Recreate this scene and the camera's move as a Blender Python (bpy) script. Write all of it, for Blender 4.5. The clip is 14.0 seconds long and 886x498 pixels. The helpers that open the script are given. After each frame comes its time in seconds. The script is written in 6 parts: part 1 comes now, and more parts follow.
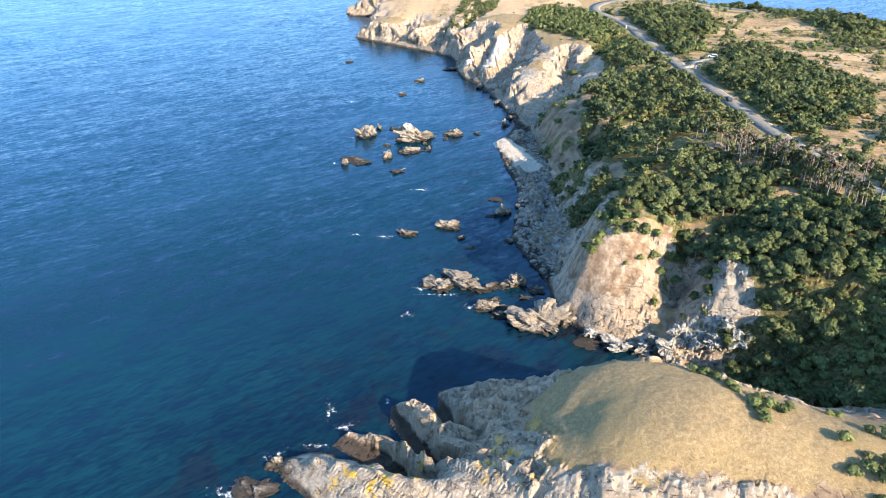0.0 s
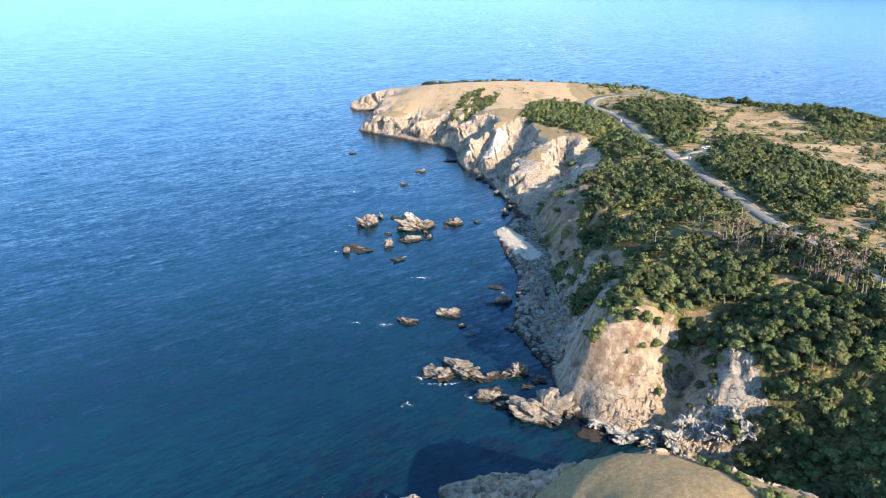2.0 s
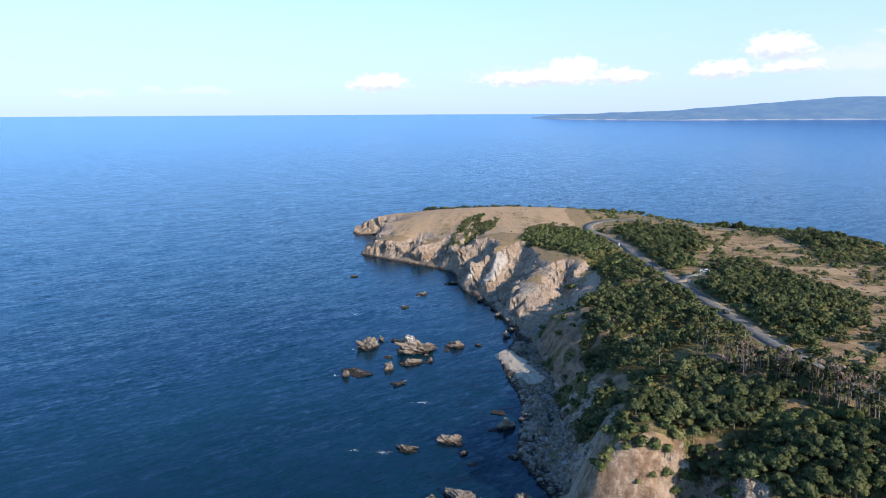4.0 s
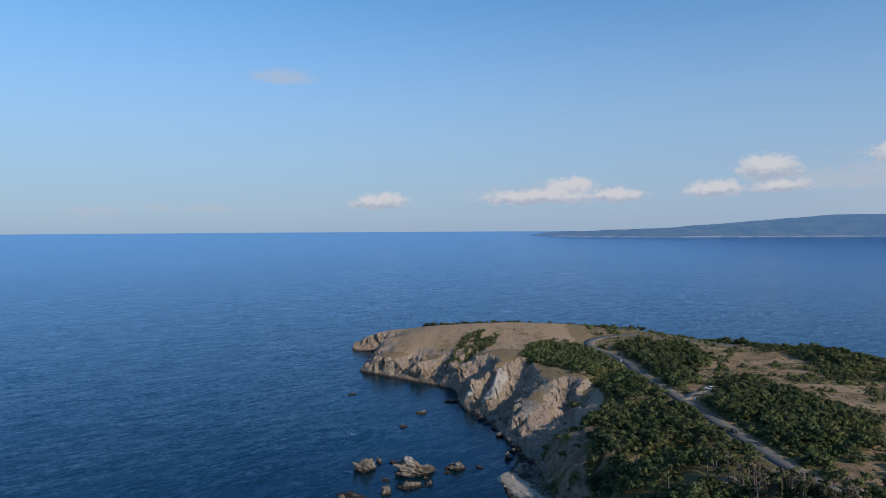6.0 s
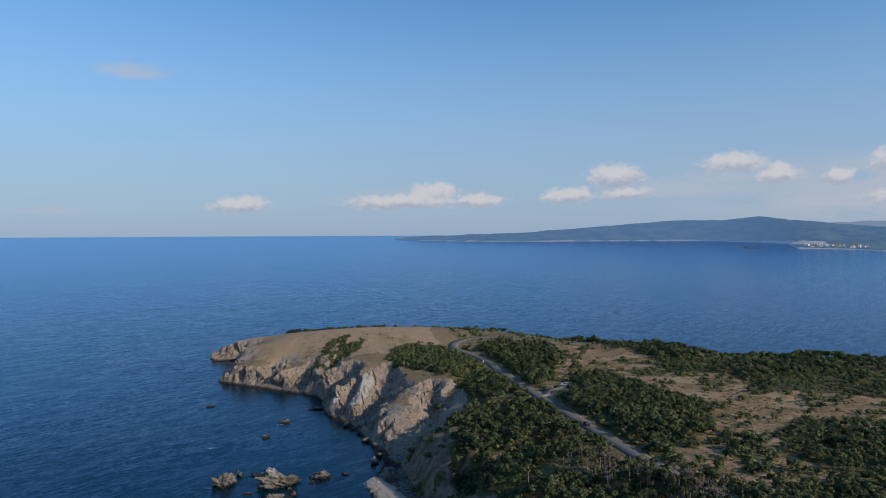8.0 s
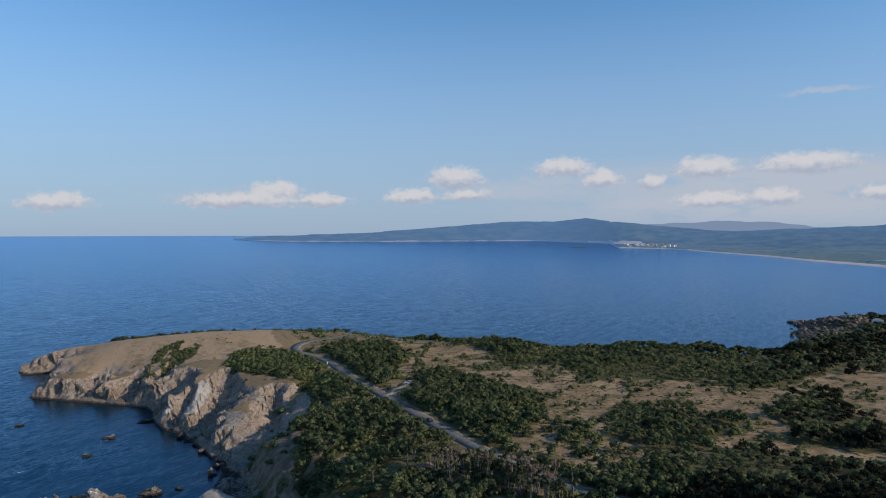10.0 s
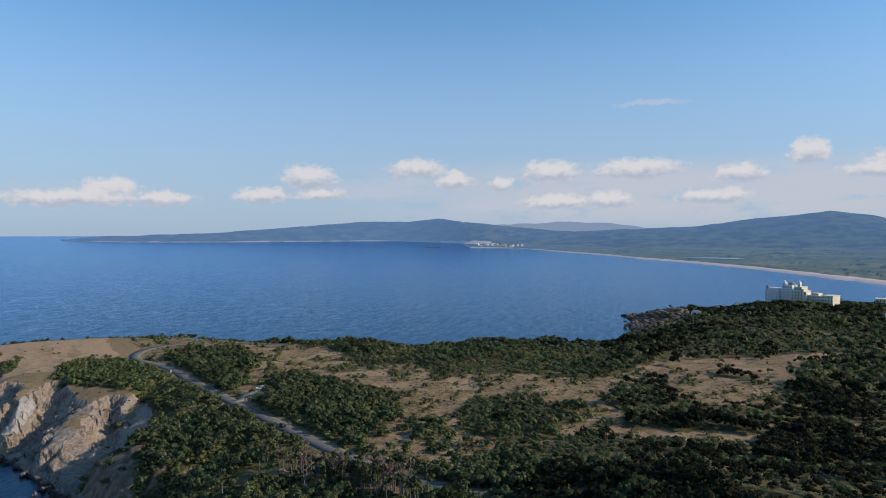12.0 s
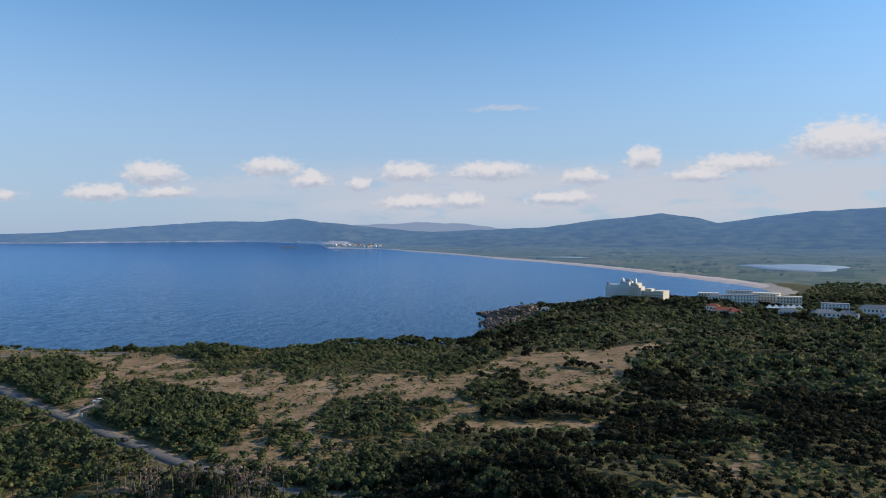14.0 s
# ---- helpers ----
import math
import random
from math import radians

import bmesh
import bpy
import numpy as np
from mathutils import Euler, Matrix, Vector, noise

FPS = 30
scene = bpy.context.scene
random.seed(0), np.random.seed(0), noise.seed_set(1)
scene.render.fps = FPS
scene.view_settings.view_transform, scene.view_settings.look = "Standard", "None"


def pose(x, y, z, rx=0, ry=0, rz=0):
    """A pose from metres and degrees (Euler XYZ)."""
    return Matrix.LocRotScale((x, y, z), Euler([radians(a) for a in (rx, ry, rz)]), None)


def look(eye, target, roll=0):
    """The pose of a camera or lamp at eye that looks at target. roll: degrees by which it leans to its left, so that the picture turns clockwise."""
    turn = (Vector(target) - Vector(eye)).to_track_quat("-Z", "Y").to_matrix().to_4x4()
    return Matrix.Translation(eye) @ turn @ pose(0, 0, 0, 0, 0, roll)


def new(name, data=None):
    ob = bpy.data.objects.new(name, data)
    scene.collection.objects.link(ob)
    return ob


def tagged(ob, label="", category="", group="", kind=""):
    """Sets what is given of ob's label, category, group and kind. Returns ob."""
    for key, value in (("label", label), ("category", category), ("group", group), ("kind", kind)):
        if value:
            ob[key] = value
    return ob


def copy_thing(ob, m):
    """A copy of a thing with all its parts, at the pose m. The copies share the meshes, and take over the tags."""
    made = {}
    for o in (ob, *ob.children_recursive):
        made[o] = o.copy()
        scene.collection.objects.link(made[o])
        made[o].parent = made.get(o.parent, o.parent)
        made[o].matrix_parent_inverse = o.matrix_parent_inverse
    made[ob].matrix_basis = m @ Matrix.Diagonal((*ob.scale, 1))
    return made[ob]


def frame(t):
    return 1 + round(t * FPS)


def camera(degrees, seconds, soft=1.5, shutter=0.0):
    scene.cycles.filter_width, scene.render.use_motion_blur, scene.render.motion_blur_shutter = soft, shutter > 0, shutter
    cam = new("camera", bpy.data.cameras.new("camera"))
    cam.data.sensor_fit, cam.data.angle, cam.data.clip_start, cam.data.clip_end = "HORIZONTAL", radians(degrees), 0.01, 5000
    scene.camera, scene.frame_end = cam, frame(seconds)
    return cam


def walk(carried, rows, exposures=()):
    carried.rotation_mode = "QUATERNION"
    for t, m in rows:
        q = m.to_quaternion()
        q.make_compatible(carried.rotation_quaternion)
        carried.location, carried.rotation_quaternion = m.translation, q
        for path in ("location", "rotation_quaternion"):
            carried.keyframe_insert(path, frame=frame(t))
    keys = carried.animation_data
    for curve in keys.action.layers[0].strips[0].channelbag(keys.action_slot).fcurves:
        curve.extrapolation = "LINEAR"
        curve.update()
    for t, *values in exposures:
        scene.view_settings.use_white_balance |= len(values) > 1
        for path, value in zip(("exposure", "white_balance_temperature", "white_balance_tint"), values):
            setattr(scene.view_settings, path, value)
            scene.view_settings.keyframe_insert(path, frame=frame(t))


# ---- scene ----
# A drone hangs 100 m over the sea, tilts up and then turns to its right. World: x right, y ahead, z up.
EYE = 100.0
cam = camera(65.8, 14.0, soft=1.0)
ROWS = [  # seconds, yaw, pitch, roll
    (0.0, 0.0, -29.0, 0.2), (0.5, 0.0, -27.63, 0.2), (1.0, 0.01, -25.94, 0.2), (1.5, 0.02, -23.88, 0.21),
    (2.0, 0.03, -21.66, 0.22), (2.5, 0.03, -19.11, 0.25), (3.0, 0.04, -16.52, 0.27), (3.5, 0.06, -13.96, 0.27),
    (4.0, 0.07, -11.42, 0.26), (4.2, 0.08, -10.4, 0.26), (5.0, 0.08, -6.35, 0.27), (5.6, 0.05, -3.4, 0.28),
    (6.0, 0.0, -1.75, 0.29), (6.3, -0.1, -1.38, 0.3), (6.5, -0.98, -1.38, 0.3), (7.0, -4.81, -1.39, 0.3),
    (7.5, -8.04, -1.41, 0.26), (8.0, -11.24, -1.425, 0.2), (8.8, -16.4, -1.43, 0.13), (9.7, -22.25, -1.435, 0.07),
    (10.5, -27.48, -1.44, 0.03), (11.0, -30.42, -1.45, 0.03), (11.5, -33.41, -1.45, 0.03), (12.0, -36.38, -1.43, 0.03),
    (12.5, -39.14, -1.43, 0.0), (13.0, -42.15, -1.42, 0.0), (13.5, -45.23, -1.43, -0.02), (14.0, -48.22, -1.4, -0.05),
]
EXPOSURES = [(0, 1.79, 7300, 9), (1.5, 1.72, 7250, 9), (2.5, 1.31, 7150, 10), (3, 0.97, 7000, 11), (3.5, 0.8, 6850, 12), (4.2, 0.5, 6600, 13), (5, 0.12, 6450, 12), (6.3, -0.47, 6400, 10), (8, -0.47, 6400, 10), (11, -0.32, 6550, 10), (14, -0.19, 6650, 11)]
walk(cam, [(t, pose(0, 0, EYE, 90 + pitch, 0, yaw) @ pose(0, 0, 0, 0, 0, -roll)) for t, yaw, pitch, roll in ROWS], EXPOSURES)

# ---- sky and sun ----
SUN_AZ, SUN_EL = 134.0, 26.0  # degrees clockwise from y, and up
SKY_STRENGTH = 0.112


class Nodes:
    """A small helper to write node trees shortly."""

    def __init__(self, tree):
        self.tree = tree
        tree.nodes.clear()

    def add(self, kind, **props):
        n = self.tree.nodes.new(kind)
        for key, value in props.items():
            setattr(n, key, value)
        return n

    def link(self, a, b):
        self.tree.links.new(a, b)

    def put(self, socket, value):
        if isinstance(value, bpy.types.NodeSocket):
            self.link(value, socket)
        elif value is not None:
            socket.default_value = value

    def math(self, op, a, b=None, c=None, clamp=False):
        n = self.add("ShaderNodeMath", operation=op, use_clamp=clamp)
        for s, v in zip(n.inputs, (a, b, c)):
            self.put(s, v)
        return n.outputs[0]

    def vec(self, op, a, b=None):
        n = self.add("ShaderNodeVectorMath", operation=op)
        self.put(n.inputs[0], a)
        self.put(n.inputs[1], b)
        return n.outputs["Value"] if op in ("LENGTH", "DOT_PRODUCT") else n.outputs[0]

    def mix(self, fac, a, b, blend="MIX"):
        n = self.add("ShaderNodeMix", data_type="RGBA", blend_type=blend)
        for s, v in ((n.inputs[0], fac), (n.inputs[6], a), (n.inputs[7], b)):
            self.put(s, (*v, 1) if isinstance(v, tuple) and len(v) == 3 else v)
        return n.outputs[2]

    def step(self, value, lo, hi, a=0.0, b=1.0):
        n = self.add("ShaderNodeMapRange", interpolation_type="SMOOTHSTEP")
        for s, v in zip(n.inputs, (value, lo, hi, a, b)):
            self.put(s, v)
        return n.outputs[0]

    def noise(self, vector, scale, detail=4.0, rough=0.55, dims="3D", kind="FBM"):
        n = self.add("ShaderNodeTexNoise", noise_dimensions=dims, noise_type=kind)
        self.put(n.inputs["Vector"], vector)
        n.inputs["Scale"].default_value, n.inputs["Detail"].default_value, n.inputs["Roughness"].default_value = scale, detail, rough
        return n.outputs["Fac"]

    def attr(self, name):
        return self.add("ShaderNodeAttribute", attribute_name=name).outputs["Fac"]

    def bump(self, height, strength, distance, normal=None):
        n = self.add("ShaderNodeBump")
        n.inputs["Strength"].default_value, n.inputs["Distance"].default_value = strength, distance
        self.put(n.inputs["Height"], height)
        if normal is not None:
            self.put(n.inputs["Normal"], normal)
        return n.outputs[0]


# clouds: azimuth to the left of y, elevation, half width, half height, in degrees
CUMULUS = [
    (5.3, 2.0, 2.0, 0.8), (-10.6, 3.2, 1.9, 0.8), (-7.9, 2.3, 4.3, 0.7), (-14.3, 2.4, 1.9, 0.6), (-21.6, 2.7, 1.9, 0.8),
    (-25.3, 4.2, 1.9, 1.0), (-26.4, 2.9, 1.6, 0.5), (-34.2, 5.0, 2.1, 0.9), (-37.3, 4.1, 1.4, 0.8), (-41.1, 3.7, 0.9, 0.7),
    (-45.3, 4.7, 2.1, 1.0), (-52.2, 4.8, 3.1, 0.9), (-59.9, 4.3, 1.6, 0.8), (-45.9, 2.3, 2.6, 0.7), (-50.1, 2.4, 1.5, 0.8),
    (-57.9, 2.6, 2.4, 0.7), (-64.5, 5.6, 1.2, 1.1), (-68.8, 4.3, 2.1, 0.6), (-71.2, 5.1, 2.8, 0.8), (-78.5, 6.2, 2.9, 1.6),
]
HAZE_CLOUDS = [
    (27.0, 1.3, 2.0, 0.4), (22.4, 1.6, 0.8, 0.35), (18.9, 1.5, 2.0, 0.35), (-33.1, 4.0, 3.0, 0.6), (-40.5, 2.1, 3.0, 0.6),
    (-74.3, 5.2, 3.6, 1.1), (-78.0, 3.8, 4.0, 0.9), (-72.0, 3.6, 4.2, 0.9), (-65.0, 4.3, 4.0, 0.8), (-9.0, 2.6, 6.5, 0.9),
    (13.0, 12.0, 2.4, 0.7), (-53.3, 10.1, 2.6, 0.28), (-62.5, 2.6, 3.0, 0.6), (-54.0, 3.6, 8.0, 1.0), (-29.0, 3.2, 6.0, 0.9), (-88.0, 5.0, 6.0, 1.5),
]

world = bpy.data.worlds.new("sky")
scene.world = world
world.use_nodes = True
W = Nodes(world.node_tree)
sky = W.add("ShaderNodeTexSky", sky_type="NISHITA", sun_disc=False, sun_elevation=radians(SUN_EL), sun_rotation=radians(SUN_AZ),
            air_density=1.0, dust_density=0.6, ozone_density=2.0, altitude=50)
way = W.add("ShaderNodeTexCoord").outputs["Generated"]
split = W.add("ShaderNodeSeparateXYZ")
W.link(way, split.inputs[0])
az = W.math("MULTIPLY", W.math("ARCTAN2", W.math("MULTIPLY", split.outputs[0], -1.0), split.outputs[1]), 57.2958)
el = W.math("MULTIPLY", W.math("ARCSINE", split.outputs[2]), 57.2958)
pair = W.add("ShaderNodeCombineXYZ")
W.link(az, pair.inputs[0]), W.link(el, pair.inputs[1])
wob = W.add("ShaderNodeTexNoise")
W.link(pair.outputs[0], wob.inputs["Vector"])
wob.inputs["Scale"].default_value, wob.inputs["Detail"].default_value = 0.8, 6.0
spot = W.vec("ADD", pair.outputs[0], W.vec("MULTIPLY", W.vec("SUBTRACT", wob.outputs["Color"], (0.5, 0.5, 0.5)), (1.6, 0.9, 0.0)))


def cloud_sum(rows):
    """How thick the clouds are in each direction, and how high in its own cloud; their undersides are flat."""
    cover, relief = 0.0, 0.0
    for a, e, w, h in rows:
        d = W.vec("MULTIPLY", W.vec("SUBTRACT", spot, (a, e, 0.0)), (0.62 / w, 0.6 / h, 0.0))
        up = W.vec("DOT_PRODUCT", d, (0.0, 1.0, 0.0))
        side = W.vec("DOT_PRODUCT", d, (1.0, 0.0, 0.0))
        flat = W.math("MAXIMUM", up, W.math("MULTIPLY", up, -2.0))
        m = W.math("SUBTRACT", 1.0, W.math("SQRT", W.math("MULTIPLY_ADD", flat, flat, W.math("MULTIPLY", side, side))), clamp=True)
        cover = W.math("MAXIMUM", cover, m)
        relief = W.math("MULTIPLY_ADD", m, up, relief)
    return cover, relief


puff = W.math("SUBTRACT", W.noise(W.vec("MULTIPLY", pair.outputs[0], (1.0, 1.5, 1.0)), 1.5, 7.0, 0.62), 0.5)
dense, relief = cloud_sum(CUMULUS)
thin, _ = cloud_sum(HAZE_CLOUDS)
low = W.step(el, 22.0, 0.0)
clear = W.mix(1.0, sky.outputs[0], (0.90, 1.46, 1.82), "MULTIPLY")  # a deep blue, clean summer sky
sky_colour = W.mix(W.math("MULTIPLY", low, 0.84), clear, (3.95, 4.95, 6.85))
lit = W.mix(W.step(W.math("MULTIPLY_ADD", puff, 0.5, relief), -0.16, 0.2), (4.5, 5.1, 6.3), (7.4, 7.3, 7.6))
bank = W.math("MULTIPLY", W.step(az, -22.0, -50.0), W.step(W.math("ABSOLUTE", W.math("SUBTRACT", el, 3.0)), 3.4, 1.0))
bank = W.math("MULTIPLY", bank, W.step(W.noise(W.vec("MULTIPLY", pair.outputs[0], (0.16, 0.55, 1.0)), 1.0, 6.0, 0.65), 0.33, 0.52))
sky_colour = W.mix(W.math("MULTIPLY", bank, 0.85), sky_colour, (5.6, 5.95, 6.8))  # a bank of cloud over the hills
sky_colour = W.mix(W.math("MULTIPLY", W.step(W.math("MULTIPLY_ADD", puff, 0.8, thin), 0.1, 0.75), 0.6), sky_colour, (5.3, 5.9, 7.0))
sky_colour = W.mix(W.math("MULTIPLY", W.step(W.math("MULTIPLY_ADD", puff, 0.75, dense), 0.10, 0.52), 0.92), sky_colour, lit)
back = W.add("ShaderNodeBackground")
W.link(sky_colour, back.inputs[0])
back.inputs[1].default_value = SKY_STRENGTH
W.link(back.outputs[0], W.add("ShaderNodeOutputWorld").inputs[0])

sun = new("sun", bpy.data.lights.new("sun", "SUN"))
sun.data.energy, sun.data.angle, sun.data.color = 5.0, radians(0.53), (1.0, 0.86, 0.69)
sx, sy = math.sin(radians(SUN_AZ)), math.cos(radians(SUN_AZ))
sun.matrix_world = look((sx * 300, sy * 300, 300 * math.tan(radians(SUN_EL))), (0, 0, 0))


# ---- materials ----
def surface(name, colour, rough=0.9, bump=None, spec=0.3):
    """Finish a node material: colour(N) gives the base colour's socket; bump(N) the normal."""
    m = bpy.data.materials.new(name)
    m.use_nodes = True
    N = Nodes(m.node_tree)
    b = N.add("ShaderNodeBsdfPrincipled")
    N.put(b.inputs["Base Color"], (*colour, 1) if isinstance(colour, tuple) else colour(N))
    N.put(b.inputs["Roughness"], rough if not callable(rough) else rough(N))
    b.inputs["Specular IOR Level"].default_value = spec
    if bump:
        N.link(bump(N), b.inputs["Normal"])
    N.link(b.outputs[0], N.add("ShaderNodeOutputMaterial").inputs[0])
    return m


def place(N):
    return N.add("ShaderNodeNewGeometry").outputs["Position"]


def stretch(N, v, s):
    return N.vec("MULTIPLY", v, s)


def water_material():
    m = bpy.data.materials.new("sea_water")
    m.use_nodes = True
    N = Nodes(m.node_tree)
    p = place(N)
    turn = N.add("ShaderNodeVectorRotate", rotation_type="Z_AXIS")
    N.link(p, turn.inputs["Vector"])
    turn.inputs["Angle"].default_value = radians(-36)
    q = turn.outputs[0]

    def slopes(size, detail, rough, amount):
        """Random slopes of the water, as a vector."""
        n = N.add("ShaderNodeTexNoise")
        N.link(stretch(N, q, size), n.inputs["Vector"])
        n.inputs["Scale"].default_value, n.inputs["Detail"].default_value, n.inputs["Roughness"].default_value = 1.0, detail, rough
        return N.vec("MULTIPLY", N.vec("SUBTRACT", n.outputs["Color"], (0.5, 0.5, 0.5)), (amount, amount, 0.0))

    broad = N.noise(stretch(N, q, (0.006, 0.012, 0.01)), 1.0, 3.0, 0.5)
    gusts = N.step(N.noise(stretch(N, q, (0.010, 0.03, 0.03)), 1.0, 3.0, 0.6), 0.3, 0.7, 0.7, 1.2)
    swell = N.vec("ADD", slopes((0.05, 0.16, 0.3), 2.0, 0.5, 0.14), slopes((0.17, 0.55, 0.5), 2.0, 0.5, 0.22))
    tilt = N.vec("ADD", swell, slopes((0.5, 1.6, 1.0), 2.0, 0.55, 0.30))
    gusts = N.math("MULTIPLY", gusts, N.math("MULTIPLY_ADD", N.attr("lee"), -0.45, 1.0))
    n2 = N.vec("NORMALIZE", N.vec("ADD", N.vec("MULTIPLY", tilt, gusts), (0.0, 0.0, 1.0)))
    shoal = N.attr("shoal")
    weed = N.step(N.noise(p, 0.09, 4.0, 0.6), 0.5, 0.62)
    deep = N.mix(N.step(broad, 0.35, 0.65), (0.0012, 0.0150, 0.0255), (0.0018, 0.0217, 0.0368))
    deep = N.mix(N.math("MULTIPLY", N.attr("lee"), 0.6), deep, (0.0010, 0.0125, 0.021))
    shallow = N.mix(weed, (0.0014, 0.0125, 0.021), (0.005, 0.005, 0.009))
    body = N.add("ShaderNodeBsdfDiffuse")
    N.link(N.mix(N.math("MULTIPLY", shoal, 0.75), deep, shallow), body.inputs[0])
    gloss = N.add("ShaderNodeBsdfGlossy")
    gloss.inputs["Color"].default_value = (0.51, 0.715, 0.945, 1)
    gloss.inputs["Roughness"].default_value = 0.2
    mirror = N.add("ShaderNodeFresnel")
    mirror.inputs["IOR"].default_value = 1.33
    N.link(n2, gloss.inputs["Normal"]), N.link(n2, mirror.inputs["Normal"]), N.link(N.vec("NORMALIZE", N.vec("ADD", N.vec("MULTIPLY", tilt, (6.0, 6.0, 0.0)), (0.0, 0.0, 1.0))), body.inputs["Normal"])
    blend = N.add("ShaderNodeMixShader")
    N.link(mirror.outputs[0], blend.inputs[0]), N.link(body.outputs[0], blend.inputs[1]), N.link(gloss.outputs[0], blend.inputs[2])
    N.link(blend.outputs[0], N.add("ShaderNodeOutputMaterial").inputs[0])
    return m


def joints(N, p, size):
    """Broken, layered rock: the lines of its joints, and a random number for each block. Layers run to the north-west."""
    turn = N.add("ShaderNodeVectorRotate", rotation_type="Z_AXIS")
    wob = N.add("ShaderNodeTexNoise")
    N.link(p, wob.inputs["Vector"])
    wob.inputs["Scale"].default_value, wob.inputs["Detail"].default_value = 0.35, 3.0
    bent = N.vec("ADD", p, N.vec("MULTIPLY", N.vec("SUBTRACT", wob.outputs["Color"], (0.5, 0.5, 0.5)), (2.2, 2.2, 2.2)))
    N.link(bent, turn.inputs["Vector"])
    turn.inputs["Angle"].default_value = radians(39)
    cells = N.add("ShaderNodeTexVoronoi", feature="DISTANCE_TO_EDGE")
    blocks_ = N.add("ShaderNodeTexVoronoi", feature="F1")
    for c in (cells, blocks_):
        N.link(stretch(N, turn.outputs[0], size), c.inputs["Vector"])
        c.inputs["Scale"].default_value = 1.0
    tone = N.add("ShaderNodeSeparateColor")
    N.link(blocks_.outputs["Color"], tone.inputs[0])
    line = N.step(cells.outputs["Distance"], 0.05, 0.01)
    return N.math("MULTIPLY", line, N.step(N.noise(p, 0.5, 4.0, 0.6), 0.46, 0.62)), tone.outputs[0]


def land_material():
    """Ground: dry grass, tan earth, bare rock, pale rock, litter under shrubs, shingle; the shares come from the ground's own masks."""
    def colour(N):
        p = place(N)
        fine, mid, wide = N.noise(p, 1.3, 5.0, 0.65), N.noise(p, 0.28, 4.0, 0.6), N.noise(p, 0.05, 4.0, 0.55)
        blocks = N.noise(stretch(N, p, (0.55, 0.55, 0.3)), 1.0, 6.0, 0.7)
        grass = N.mix(N.step(fine, 0.3, 0.7), (0.18, 0.124, 0.066), (0.30, 0.218, 0.122))
        grass = N.mix(N.math("MULTIPLY", N.step(wide, 0.5, 0.66), 0.5), grass, (0.27, 0.19, 0.09))
        grain = N.noise(p, 4.5, 3.0, 0.75)
        grass = N.mix(N.step(grain, 0.40, 0.62, 0.0, 0.55), grass, (0.15, 0.10, 0.05))
        grass = N.mix(N.step(grain, 0.38, 0.28, 0.0, 0.5), grass, (0.48, 0.37, 0.21))
        field = N.mix(N.step(fine, 0.3, 0.7), (0.195, 0.122, 0.068), (0.37, 0.245, 0.145))
        field = N.mix(N.step(mid, 0.42, 0.62), field, N.mix(fine, (0.108, 0.081, 0.038), (0.24, 0.168, 0.082)))
        field = N.mix(N.math("MULTIPLY", N.step(wide, 0.52, 0.62), 0.7), field, (0.36, 0.25, 0.15))
        grass = N.mix(N.attr("field"), grass, field)
        streaks = N.noise(stretch(N, p, (1.2, 1.2, 0.5)), 1.0, 6.0, 0.75)
        tan = N.mix(N.step(streaks, 0.35, 0.62), (0.175, 0.127, 0.094), (0.37, 0.29, 0.225))
        earth = N.mix(N.step(mid, 0.3, 0.7), (0.13, 0.085, 0.058), (0.265, 0.185, 0.125))
        rock = N.mix(N.step(blocks, 0.33, 0.62), (0.14, 0.112, 0.092), (0.35, 0.285, 0.225))
        rock = N.mix(N.math("MULTIPLY", N.step(wide, 0.40, 0.58), 0.8), rock, N.mix(blocks, (0.20, 0.14, 0.095), (0.37, 0.28, 0.205)))
        joint, shade = joints(N, p, (0.30, 0.85, 0.9))
        small_joint, small_shade = joints(N, p, (1.0, 2.6, 2.2))
        rock = N.mix(N.math("MULTIPLY", shade, 0.35), rock, N.mix(small_shade, (0.16, 0.125, 0.10), (0.36, 0.29, 0.22)))
        rock = N.mix(N.math("MULTIPLY", joint, 0.6), rock, (0.055, 0.045, 0.038))
        rock = N.mix(N.math("MULTIPLY", small_joint, 0.4), rock, (0.085, 0.07, 0.06))
        rock = N.mix(N.step(N.noise(p, 2.6, 3.0, 0.6), 0.62, 0.74, 0.0, 0.5), rock, (0.66, 0.58, 0.47))
        pale = N.mix(N.step(blocks, 0.36, 0.58), (0.14, 0.122, 0.105), (0.32, 0.28, 0.238))
        pale = N.mix(N.math("MULTIPLY", shade, 0.25), pale, N.mix(small_shade, (0.22, 0.18, 0.14), (0.44, 0.365, 0.28)))
        seams = N.noise(stretch(N, p, (0.5, 0.5, 0.3)), 1.0, 6.0, 0.72, kind="RIDGED_MULTIFRACTAL")
        rock = N.mix(N.step(seams, 0.6, 0.95, 0.0, 0.65), rock, (0.075, 0.06, 0.05))
        pale = N.mix(N.step(seams, 0.6, 0.95, 0.0, 0.7), pale, (0.11, 0.092, 0.08))
        pale = N.mix(N.math("MULTIPLY", joint, 0.65), pale, (0.06, 0.052, 0.046))
        pale = N.mix(N.math("MULTIPLY", small_joint, 0.4), pale, (0.12, 0.10, 0.085))
        litter = N.mix(N.step(fine, 0.35, 0.65), (0.05, 0.05, 0.02), (0.15, 0.125, 0.055))
        shingle = N.mix(N.step(N.noise(p, 2.2, 3.0, 0.7), 0.35, 0.65), (0.29, 0.25, 0.205), (0.46, 0.405, 0.345))
